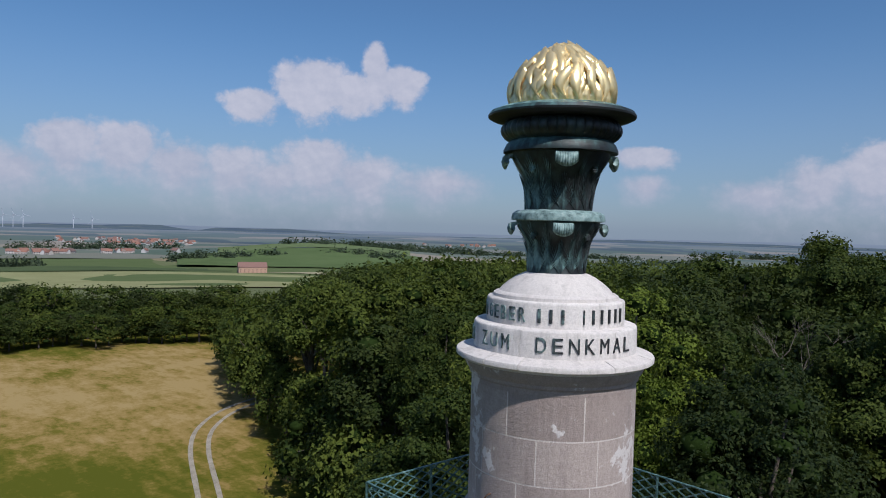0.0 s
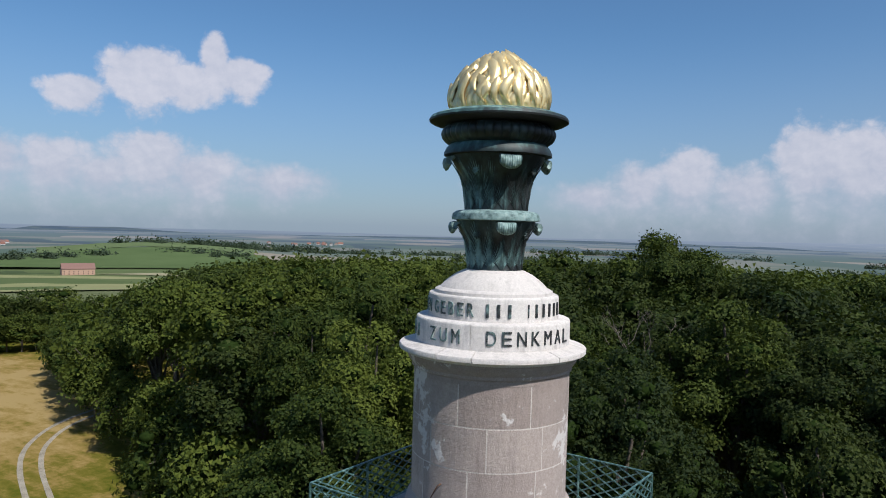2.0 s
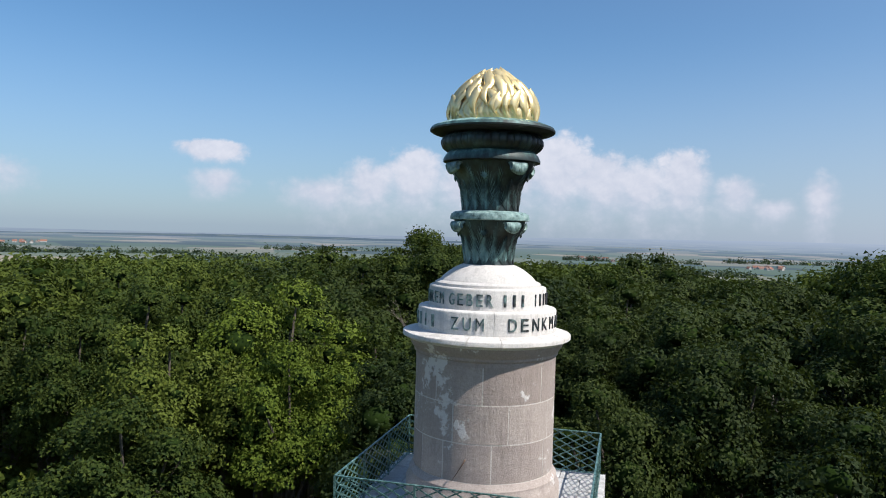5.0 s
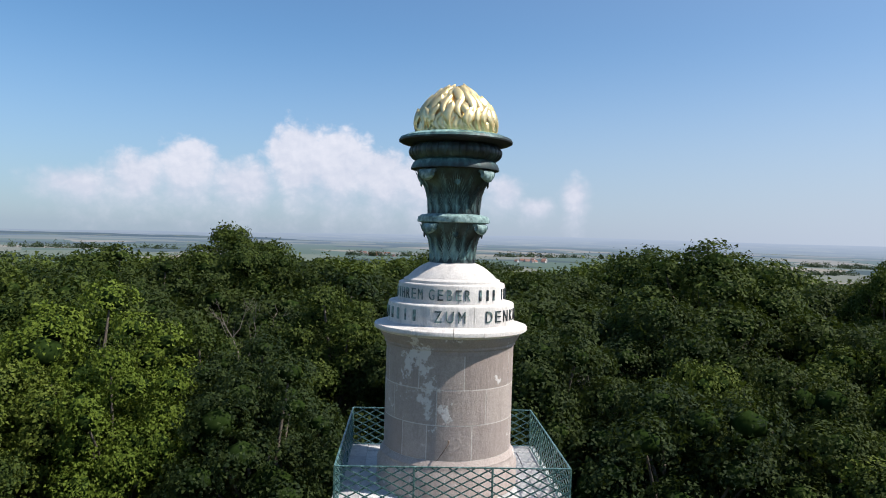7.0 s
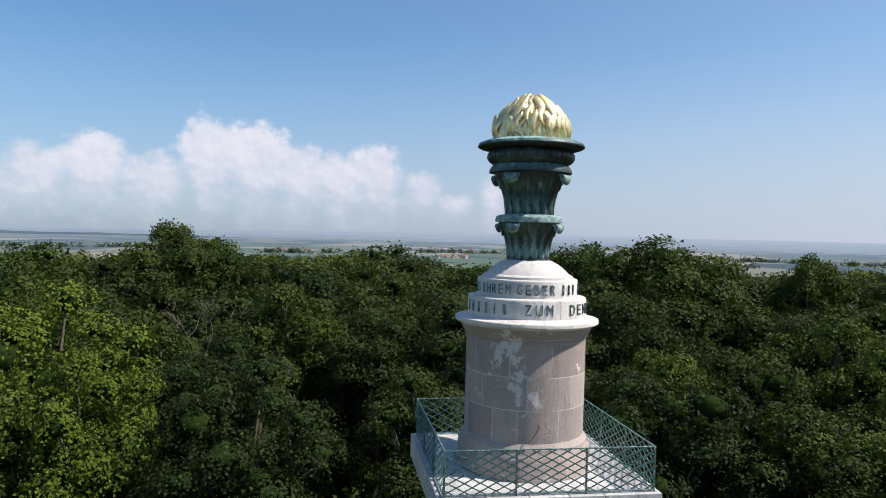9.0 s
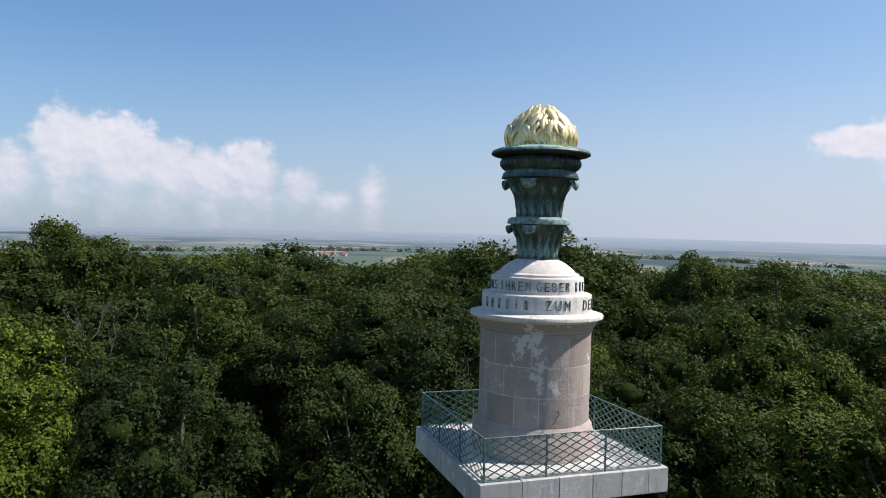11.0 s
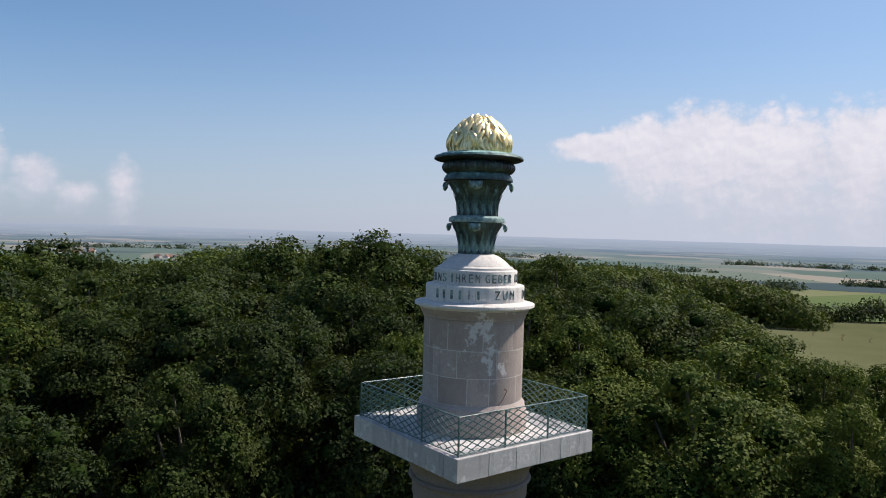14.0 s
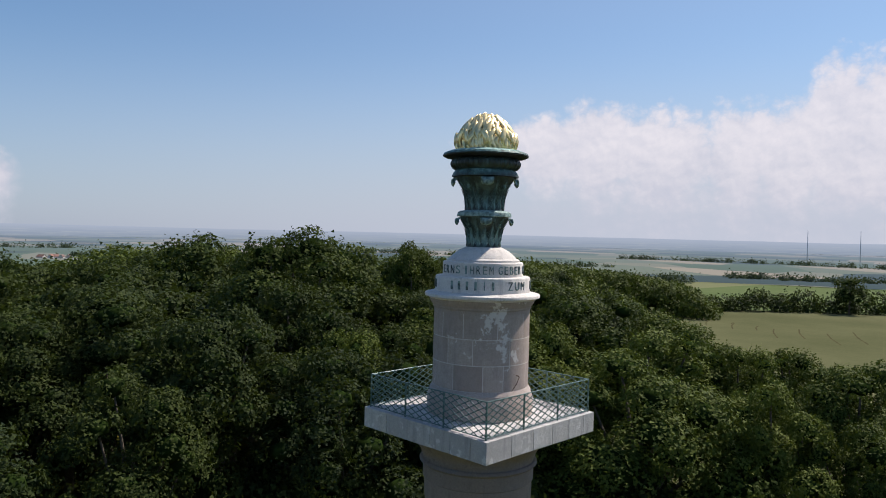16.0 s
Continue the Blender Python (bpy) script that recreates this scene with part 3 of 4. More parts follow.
    for i in range(n - 1):
        for v in range(4):
            ff.append((5 * i + v, 5 * i + v + 1, 5 * i + v + 6, 5 * i + v + 5))
    return vv, ff


fl = random.Random(11)
for row, (u0, count, ln, wd) in enumerate(((0.02, 24, 0.46, 0.085), (0.20, 21, 0.46, 0.085), (0.36, 18, 0.42, 0.08), (0.52, 14, 0.36, 0.075), (0.66, 10, 0.30, 0.065))):
    for k in range(count):
        part("lock", mesh_of("lock", *lock(2 * math.pi * (k + 0.5 * (row % 2)) / count + fl.uniform(-.1, .1), u0 + fl.uniform(-.03, .03), ln * fl.uniform(.8, 1.15), wd * fl.uniform(.7, 1.25),
                                           fl.uniform(0.03, 0.15), fl.choice((-1, 1, 1)) * fl.uniform(0.05, 0.13)), True), M_GOLD, flame)
for k in range(7):
    a = k * 2.4
    part("lock", mesh_of("lock", *ridge([(0.16 * math.cos(a) * (1 - .3 * s), 0.16 * math.sin(a) * (1 - .3 * s) + 0.04 * math.sin(4 * s), lv(3.08) + 0.12 * s) for s in (0, .25, .5, .75, 1)], 0.06, 7), True), M_GOLD, flame)

# ---- letters on the two bands ----
inscription = empty("inscription", "dark bronze capital letters fixed round the two stone bands", "inscription")


def glyph(ch, width, height):
    cu = bpy.data.curves.new("letter", "FONT")
    cu.body, cu.extrude, cu.offset = ch, 0.016, -0.001
    ob = new("letter", cu)
    me = bpy.data.meshes.new_from_object(ob.evaluated_get(bpy.context.evaluated_depsgraph_get()))
    bpy.data.objects.remove(ob)
    me.name = "letter"
    co = np.array([v.co[:] for v in me.vertices])
    lo, hi = co.min(0), co.max(0)
    k = np.array([width / (hi[0] - lo[0]), height / (hi[1] - lo[1]), 1.0])
    if ch == ".":
        k = np.array([0.04 / (hi[0] - lo[0]), 0.04 / (hi[1] - lo[1]), 1.0])
    co = (co - np.array([(lo[0] + hi[0]) / 2, lo[1], 0])) * k
    me.vertices.foreach_set("co", co.ravel())
    return me


def word(text, a0, a1, r, z, height, bars=False):
    """A word round a band, from angle a0 to a1; a word that must not be read becomes plain upright bars."""
    span = radians(a1 - a0) / len(text)
    for k, ch in enumerate(text):
        a = radians(a0) + span * (k + 0.5)
        width = r * span * (0.3 if ch in "I" else 0.64)
        m = pose(r * math.cos(a), r * math.sin(a), z, 90, 0, math.degrees(a) + 90)
        if bars:
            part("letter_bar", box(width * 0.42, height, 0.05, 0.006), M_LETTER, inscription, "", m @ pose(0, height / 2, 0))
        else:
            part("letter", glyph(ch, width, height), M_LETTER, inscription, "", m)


ZU, ZL = lv(-1.09), lv(-1.50)
word("ERNS", 58, 100, 1.085, ZU, 0.21)
word("IHREM", 103, 147, 1.085, ZU, 0.21)
word("GEBER", 151, 197, 1.085, ZU, 0.21)
word("AAA", 202, 229, 1.085, ZU, 0.21, True)
word("IAAAAA", 237, 285, 1.085, ZU, 0.21, True)
word("AA", 44, 62, 1.28, ZL, 0.22, True)
word("AAAAIA", 88, 148, 1.28, ZL, 0.22, True)
word("ZUM", 160, 190, 1.28, ZL, 0.22)
word("DENKMAL", 205, 279, 1.28, ZL, 0.22)

# ---- railing ----
railing = empty("railing", "green-painted iron lattice railing round the platform edge", "railing")
RH, RAIL = 0.887, 2.089
BAY = 2 * RAIL / 3
post_m, rail_m = box(0.035, 0.035, RH, 0.004), box(2 * RAIL, 0.035, 0.022, 0.004)
me_post, me_rail = bpy.data.meshes.new("post"), bpy.data.meshes.new("rail")
post_m.to_mesh(me_post), rail_m.to_mesh(me_rail)
CW, CH, ROWS_N = BAY / 4.5, (RH - 0.08) / 5, 5
bars = {}


def lattice_bar(length, lean):
    key = (round(length, 3), lean > 0)
    if key not in bars:
        me = bpy.data.meshes.new("lattice_bar")
        b = box(length, 0.010, 0.024)
        b.to_mesh(me)
        b.free()
        bars[key] = me
    return bars[key]


for side in range(4):
    frame_m = pose(0, 0, 0, 0, 0, 90 * side - 0.8)
    for k in range(3):
        part("post", me_post, M_IRON, railing, "", frame_m @ pose(-RAIL + BAY * k, -RAIL, PLAT + RH / 2))
    for z in (0.045, RH + 0.004):
        part("rail", me_rail, M_IRON, railing, "", frame_m @ pose(0, -RAIL, PLAT + z))
    top = RH - 0.01
    low = 0.06
    slope = CH / CW
    run = (top - low) / slope
    for s in (1, -1):
        x = -RAIL - run
        while x < RAIL - 0.02:
            x0, x1 = max(x, -RAIL), min(x + run, RAIL)
            if x1 - x0 > 0.03:
                z0, z1 = low + (x0 - x) * slope, low + (x1 - x) * slope
                ln = math.hypot(x1 - x0, z1 - z0)
                part("lattice_bar", lattice_bar(ln, s), M_IRON, railing, "",
                     frame_m @ pose(s * (x0 + x1) / 2, -RAIL + 0.005 * s, PLAT + (z0 + z1) / 2, 0, -s * math.degrees(math.atan(slope)), 0))
            x += CW

# iron stay on the drum
stay = empty("iron_stay", "thin rusty iron rod hooked to the stone drum", "bracket")
a = radians(177)
path = [(1.28, 0.0, lv(-3.62)), (1.37, 0.0, lv(-3.62)), (1.40, 0.0, lv(-3.64)), (1.40, -0.10, lv(-3.80)), (1.34, -0.22, lv(-3.98))]
part("rod", mesh_of("rod", *ridge([(x * math.cos(a) - y * math.sin(a), x * math.sin(a) + y * math.cos(a), z) for x, y, z in path], 0.014, 6), True), M_RUST, stay)

# ---- land ----
def smooth(v, a, b):
    t = min(1.0, max(0.0, (v - a) / (b - a)))
    return t * t * (3 - 2 * t)


def bearing(x, y):
    return math.degrees(math.atan2(x, y))


def land(x, y):
    """Height of the ground: a low hill that falls to a wide plain."""
    r, a = math.hypot(x, y), bearing(x, y)
    start = 185 + 140 * smooth(a, 110, 150)
    z = -45 * smooth(r, start, start + 720)
    z += 1.2 * noise.noise(Vector((x / 90, y / 90, 0.0))) * smooth(r, 30, 120)
    z += 10 * noise.noise(Vector((x / 800, y / 800, 5.0))) * smooth(r, 700, 1300) * (1 - 0.8 * smooth(r, 2000, 3200))
    # a rounded green rise in the north-east, behind the barn
    z += 25 * math.exp(-((a - 33) / 8.5) ** 2) * smooth(r, 1040, 1480) * (1 - smooth(r, 1480, 2100))
    return z


def make_ground(n):
    co = world_co(n)
    far = n.node("ShaderNodeTexVoronoi", {"feature": "F1"}, Vector=n.vec("ADD", n.vec("MULTIPLY", co, (0.0042, 0.0026, 0)), n.vec("SCALE", n.node("ShaderNodeTexNoise", None, Vector=co, Scale=0.002).outputs[1], 0.6)), Scale=1.0)
    pick = n.node("ShaderNodeSeparateColor", None, i0=far.outputs["Color"]).outputs[0]
    fields = n.ramp(pick, [(0.0, (0.075, 0.11, 0.045)), (0.3, (0.115, 0.135, 0.068)), (0.5, (0.085, 0.118, 0.05)), (0.65, (0.145, 0.152, 0.085)), (0.8, (0.08, 0.115, 0.048)), (0.93, (0.24, 0.20, 0.13))], "CONSTANT")
    fields = n.mix(n.math("MULTIPLY", n.noise(co, 0.02, 5), 0.35), fields, (0.16, 0.175, 0.09))
    patch, tuft, clump = n.noise(co, 0.05, 5, 0.6), n.noise(co, 1.3, 4, 0.7), n.noise(n.vec("MULTIPLY", co, (0.5, 0.22, 1)), 1.0, 5, 0.65)
    r = n.vec("LENGTH", n.vec("MULTIPLY", co, (1, 1, 0)))
    dry = n.node("ShaderNodeMapRange", {"interpolation_type": "SMOOTHSTEP"}, Value=n.vec("LENGTH", n.vec("MULTIPLY", n.vec("SUBTRACT", co, (34, 118, 0)), (0.030, 0.026, 0))), i1=0.5, i2=1.5, i3=0.20, i4=-0.13).outputs[0]
    g = n.math("ADD", n.math("ADD", patch, dry), n.math("ADD", n.math("MULTIPLY", n.math("SUBTRACT", tuft, 0.5), 0.35), n.math("MULTIPLY", n.math("SUBTRACT", clump, 0.5), 0.75)))
    grass = n.ramp(g, [(0.36, (0.085, 0.093, 0.013)), (0.50, (0.145, 0.125, 0.024)), (0.62, (0.24, 0.17, 0.055)), (0.78, (0.32, 0.235, 0.10))])
    f = n.node("ShaderNodeMapRange", None, Value=r, i1=215.0, i2=240.0).outputs[0]
    surface(n, n.mix(f, grass, fields), 0.95, bump=n.math("ADD", tuft, n.noise(co, 6, 3)), strength=0.5, dist=0.15, Specular_IOR_Level=0.0)


M_GROUND = material("grassland", make_ground)
radii = [0, 6, 12, 20, 28, 36, 45, 55, 65, 76, 88, 100, 115, 130, 145, 160, 180, 200, 225, 250, 280, 320, 360, 410, 470, 540, 620, 720, 840, 1000, 1200, 1450, 1800, 2300, 3000, 3900, 4900]
SEG = 180
vs, fs = [], []
for r in radii:
    for k in range(SEG):
        a = 2 * math.pi * k / SEG
        x, y = r * math.sin(a), r * math.cos(a)
        vs.append((x, y, land(x, y)))
for i in range(len(radii) - 1):
    for k in range(SEG):
        j = (k + 1) % SEG
        fs.append((i * SEG + k, (i + 1) * SEG + k, (i + 1) * SEG + j, i * SEG + j))
tagged(part("ground", mesh_of("ground", vs, fs, True), M_GROUND), "dry grassland and patchwork of fields reaching the horizon", "ground", kind="structure")


# ---- trees ----
def leaf_cloud(rng, lobes, count, size, tuft=16, spread=2.2):
    """Verts of leaf sprays, gathered in tufts over the outside of some lobes. lobes: rows of x, y, z, radius, flatness."""
    L = np.array(lobes)
    area = L[:, 3] ** 2
    want = max(1, count // tuft)
    pick = rng.choice(len(L), size=want * 4 + 8, p=area / area.sum())
    d = rng.normal(size=(len(pick), 3))
    d[:, 2] = np.abs(d[:, 2]) - 0.35
    d /= np.linalg.norm(d, axis=1)[:, None]
    rad = L[pick, 3] * rng.uniform(0.86, 1.07, len(pick))
    p = L[pick, :3] + d * rad[:, None] * np.stack([np.ones(len(pick)), np.ones(len(pick)), L[pick, 4]], 1)
    q = (p[:, None, :] - L[None, :, :3]) / np.stack([L[:, 3], L[:, 3], L[:, 3] * L[:, 4]], 1)[None]
    keep = np.where(~(np.linalg.norm(q, axis=2) < 0.80).any(1))[0][:want]
    n = len(keep) * tuft
    tilt = rng.normal(scale=0.26, size=(len(keep), 3))
    d = np.repeat(d[keep] + tilt, tuft, 0)
    out = rng.normal(size=(n, 3))
    out -= 0.75 * (out * d).sum(1)[:, None] * d
    p = np.repeat(p[keep], tuft, 0) + out * spread * size - np.abs(out[:, :1]) * np.array([0, 0, 0.5 * size])
    nrm = d + rng.normal(scale=0.36, size=(n, 3)) + np.array([0, 0, 0.35])
    nrm /= np.linalg.norm(nrm, axis=1)[:, None]
    t = np.cross(nrm, rng.normal(size=(n, 3)))
    t /= np.linalg.norm(t, axis=1)[:, None]
    b = np.cross(nrm, t)
    s = size * rng.uniform(0.6, 1.25, n)[:, None]
    v = np.stack([p - t * s * 0.85 - b * s * 0.4, p + b * s * 0.95 + nrm * s * 0.15, p + t * s * 0.95 - b * s * 0.3 - nrm * s * 0.25], 1).reshape(-1, 3)
    return v, n


def leaf_mesh(name, v, n):
    me = bpy.data.meshes.new(name)
    me.vertices.add(3 * n)
    me.vertices.foreach_set("co", v.ravel())
    me.loops.add(3 * n)
    me.loops.foreach_set("vertex_index", np.arange(3 * n, dtype=np.int32))
    me.polygons.add(n)
    me.polygons.foreach_set("loop_start", np.arange(0, 3 * n, 3, dtype=np.int32))
    me.update(calc_edges=True)
    return me


def tube(path, radii, seg=6):
    vs, fs = [], []
    for i, (p, r) in enumerate(zip(path, radii)):
        d = (Vector(path[min(i + 1, len(path) - 1)]) - Vector(path[max(i - 1, 0)])).normalized()
        u = d.orthogonal().normalized()
        w = d.cross(u)
        for k in range(seg):
            a = 2 * math.pi * k / seg
            vs.append(Vector(p) + (u * math.cos(a) + w * math.sin(a)) * r)
    for i in range(len(path) - 1):
        for k in range(seg):
            j = (k + 1) % seg
            fs.append((i * seg + k, i * seg + j, (i + 1) * seg + j, (i + 1) * seg + k))
    return vs, fs


def joined(pieces):
    vs, fs = [], []
    for v, f in pieces:
        o = len(vs)
        vs += [tuple(q) for q in v]
        fs += [tuple(i + o for i in g) for g in f]
    return vs, fs


def tree_parts(seed, height, crown_r, leaves, leaf, n_lobes, loose=0.0):
    """Meshes of trunk with limbs, dark crown filler and leaves of a broad-leaved tree of that height: a domed crown of
    rounded boughs.
    """
    rng = np.random.default_rng(seed)
    lobes = []
    deep = 1.10
    cz = height - crown_r * deep
    for i in range(n_lobes):
        up = 1.0 - 1.6 * (i + 0.4) / n_lobes
        a = i * 2.39996 + rng.uniform(-.5, .5)
        h = math.sqrt(max(0, 1 - up * up))
        lr = crown_r * rng.uniform(0.19, 0.34) * (1 - 0.3 * loose)
        way = Vector((h * math.cos(a), h * math.sin(a), up))
        q = 1.0 + 0.42 * noise.noise(way * 1.7 + Vector((seed * 3.1, 0, 0))) + rng.uniform(-.24, .10) - loose * rng.uniform(0, .3)
        reach = (crown_r - lr * 0.75) * q
        lobes.append((way.x * reach, way.y * reach, cz + way.z * reach * deep, lr, rng.uniform(0.62, 0.85)))
    rise = height - max(l[2] + l[3] * l[4] for l in lobes)
    lobes = [(x, y, z + rise, r, fl) for x, y, z, r, fl in lobes]
    cz += rise
    body = (0, 0, cz - 0.1 * crown_r, crown_r * (0.50 - 0.2 * loose), 1.1)
    v, n = leaf_cloud(rng, lobes + [body], leaves, leaf)
    crown = leaf_mesh("crown", v, n)
    # added filler balls close the crown to view and darken its gaps
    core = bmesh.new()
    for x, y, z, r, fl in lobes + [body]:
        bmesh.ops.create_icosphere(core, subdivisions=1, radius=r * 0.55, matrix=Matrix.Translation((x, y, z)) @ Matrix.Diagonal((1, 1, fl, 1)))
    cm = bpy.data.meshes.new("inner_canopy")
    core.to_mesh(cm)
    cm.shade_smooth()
    core.free()
    pieces = [tube([(0, 0, -1.0), (0.1, 0, height * .3), (0, 0.15, height * .55), (0, 0, height * .75)], [height * .022, height * .017, height * .012, height * .004], 8)]
    for x, y, z, r, _ in lobes[::3]:
        s = height * rng.uniform(.35, .55)
        pieces.append(tube([(0, 0, s), (x * .45, y * .45, (s + z) / 2 + .4), (x, y, z)], [height * .009, height * .006, height * .003], 5))
    return mesh_of("trunk", *joined(pieces), True), cm, crown


def tree_thing(name, parts, leaf_mat, label, group=""):
    e = empty(name, label, "tree", group)
    part("trunk", parts[0].copy(), M_BARK, e)
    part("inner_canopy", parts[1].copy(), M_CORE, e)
    part("crown", parts[2].copy(), leaf_mat, e)
    return e


NEAR = [tree_parts(10 + i, 22, 5.2 + 0.4 * i, 22500, 0.137, 27) for i in range(5)] + [tree_parts(17, 22, 4.6, 12000, 0.14, 30, 0.8)]
MID = [tree_parts(40 + i, 22, 5.4 + 0.4 * i, 8500, 0.215, 24) for i in range(4)]
HEDGE = [tree_parts(60 + i, 13, 5.0 + 0.5 * i, 3300, 0.29, 24) for i in range(3)]
SHAPES = {"near": NEAR, "mid": MID, "hedge": HEDGE}
protos = {}


def plant(kind, i, mat, x, y, h, rz, label, spread=1.0, name="broadleaf_tree", group="woodland trees"):
    shapes = SHAPES[kind]
    i %= len(shapes)
    key = (kind, i, mat.name)
    s = h / (13 if kind == "hedge" else 22)
    m = Matrix.LocRotScale((x, y, land(x, y)), Euler((0, 0, rz)), None)
    if key not in protos:
        t = protos[key] = tree_thing(name, shapes[i], mat, label, group)
        t.matrix_basis = m
    else:
        t = copy_thing(protos[key], m)
        t["label"], t["group"] = label, group
    t.scale = (s * spread, s * spread, s)
    return t


def between(v, xs, ys):
    return float(np.interp(v, xs, ys))


def canopy(x, y, p):
    """Height of the wood's tops at a place; p from 0 to 1 varies it tree by tree. The tops sink towards the meadow and the field."""
    r = math.hypot(x, y)
    h = 20.2 + 2.6 * smooth(r, 28, 46) + 2.6 * smooth(r, 52, 85) + 4.6 * (p - 0.5) + 2.2 * noise.noise(Vector((x / 24, y / 24, 8.0)))
    u = x + 13
    v = y - between(bearing(u, y - 5), (50, 70, 95, 125, 145), (-5, -2, 3, 9, 13))
    fall = between(bearing(u, v), (20, 29, 34, 38, 43, 55, 66, 80, 88, 95, 99, 103, 108, 112, 118, 125, 130, 136, 142, 146, 149, 152, 154, 157, 161, 167, 175),
                   (9.0, 7.6, 5.0, 3.3, 2.7, 2.2, 2.3, 2.1, 2.3, 1.7, 2.9, 2.7, 1.6, 1.3, 1.4, 2.5, 2.3, 1.8, 2.6, 3.1, 4.6, 6.2, 7.6, 8.4, 9.6, 8.8, 8.2))
    return min(h, 28.6 - math.hypot(u, v) * math.tan(radians(fall)) - 3.4 * p * p)


def wooded(x, y):
    """Whether a tree of the wood stands at a place; a clearing lies round the column, a meadow to the north, a field to the south."""
    r, a = math.hypot(x, y), bearing(x, y)
    if r < 28 or r > 178:
        return False
    if a < 12 or a > 186:
        return False
    if y > 0 and x < between(y, (0, 30, 56, 72, 89, 106, 147, 161, 180), (12, 22, 33, 38.5, 42.5, 49, 70, 80, 86)):
        return False
    return r < 62 or a < between(r, (53, 60, 75, 82, 90, 160), (172, 169, 166, 160, 155.5, 155))


heroes = [("near", 4, M_LEAF, 76, 22, 28.3, 1.0, "tall green tree standing above the wood"), ("near", 2, M_LEAF, 71, 18, 27.6, 0.95, "tall green tree standing above the wood"),
          ("near", 1, M_LEAF, 73, 21, 28.8, 1.1, "tall wide-crowned green tree above the wood"), ("near", 2, M_LEAF, 46, -26, 28.5, 1.15, "tall full-crowned green tree above the wood"),
          ("near", 4, M_LEAF_B, 35, 21.5, 24.7, 0.95, "bright yellow-green leafy tree among darker trees"), ("near", 1, M_LEAF_B, 28.5, 17.5, 21.2, 0.85, "bright yellow-green leafy tree among darker trees"),
          ("near", 0, M_LEAF_L, 27, 25.5, 22.0, 1.0, "light green tree beside a brighter one"), ("near", 5, M_LEAF, 52.6, -47.4, 26.9, 0.8, "slender green tree with a loose top"),
          ("near", 1, M_LEAF, 48, -56, 26.2, 1.2, "broad green tree near the edge of the wood"), ("mid", 1, M_LEAF, 77, -31, 27.2, 1.0, "tall green tree standing above the wood"),
          ("near", 2, M_LEAF, 25.5, -40, 24.4, 1.15, "large green tree with rounded clumps of leaves"), ("near", 4, M_LEAF, 30.5, -32, 23.6, 1.0, "large green tree with rounded clumps of leaves"),
          ("near", 3, M_LEAF, 17, -45, 21.6, 1.1, "green tree with rounded clumps of leaves"), ("near", 0, M_LEAF_L, 11, -46, 19.4, 0.9, "light green tree with rounded clumps of leaves"),
          ("near", 2, M_LEAF_L, 1.5, -43.5, 20.0, 1.0, "light green tree at the edge of the grain field"), ("near", 0, M_LEAF, 9, -55, 18.6, 1.1, "green tree at the edge of the grain field"),
          ("near", 3, M_LEAF, -1.5, -36, 17.0, 0.9, "green tree at the edge of the clearing"), ("near", 1, M_LEAF, 19.6, -67, 16.4, 1.4, "broad green tree at the edge of the grain field"), ("mid", 2, M_LEAF, 87, 41, 25.6, 1.15, "tall green tree standing above the wood"),
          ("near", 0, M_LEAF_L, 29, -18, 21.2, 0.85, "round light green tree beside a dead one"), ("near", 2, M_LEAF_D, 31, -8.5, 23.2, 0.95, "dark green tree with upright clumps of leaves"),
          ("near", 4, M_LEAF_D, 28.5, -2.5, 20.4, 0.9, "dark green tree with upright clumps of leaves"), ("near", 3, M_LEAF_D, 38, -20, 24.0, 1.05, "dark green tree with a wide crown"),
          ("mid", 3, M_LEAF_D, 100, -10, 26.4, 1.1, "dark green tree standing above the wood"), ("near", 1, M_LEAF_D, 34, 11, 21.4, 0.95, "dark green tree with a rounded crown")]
taken = []
for kind, i, mat, x, y, h, wide, label in heroes:
    plant(kind, i, mat, x, y, h, 0.7 * x, label, wide)
    taken.append((x, y, 6.0 * wide))
rng = random.Random(5)
step = 8.3
rest = []
for i in range(-30, 31):
    for j in range(-34, 35):
        x, y = (i + 0.5 * (j % 2) + rng.uniform(-.33, .33)) * step, (j * 0.87 + rng.uniform(-.33, .33)) * step
        p1, p2, p3, p4 = rng.random(), rng.random(), rng.random(), rng.random()
        if not wooded(x, y) or any(math.hypot(x - u, y - v) < q for u, v, q in taken):
            continue
        r, a = math.hypot(x, y), bearing(x, y)
        if r > 104:
            rest.append((x, y, canopy(x, y, p3), p4))
            continue
        # tone varies tree by tree; the bearing term also paints shade into the leaves
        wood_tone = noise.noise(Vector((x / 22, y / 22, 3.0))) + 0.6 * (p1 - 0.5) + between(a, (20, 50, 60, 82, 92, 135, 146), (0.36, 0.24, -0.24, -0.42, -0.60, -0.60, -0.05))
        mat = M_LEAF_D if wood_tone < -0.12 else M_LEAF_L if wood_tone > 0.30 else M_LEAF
        tone = {M_LEAF_D: "dark green", M_LEAF_L: "light green", M_LEAF: "green"}[mat]
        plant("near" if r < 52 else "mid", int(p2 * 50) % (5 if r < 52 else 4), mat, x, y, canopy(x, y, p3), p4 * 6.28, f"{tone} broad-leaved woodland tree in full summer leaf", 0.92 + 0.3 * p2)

# bushy young trees along the wood's edge by the meadow
for k in range(15):
    y = 40 + 7.0 * k
    x = between(y, (0, 30, 56, 72, 89, 106, 147, 161, 180), (12, 22, 33, 38.5, 42.5, 49, 70, 80, 86)) - 1 + 2.5 * rng.random()
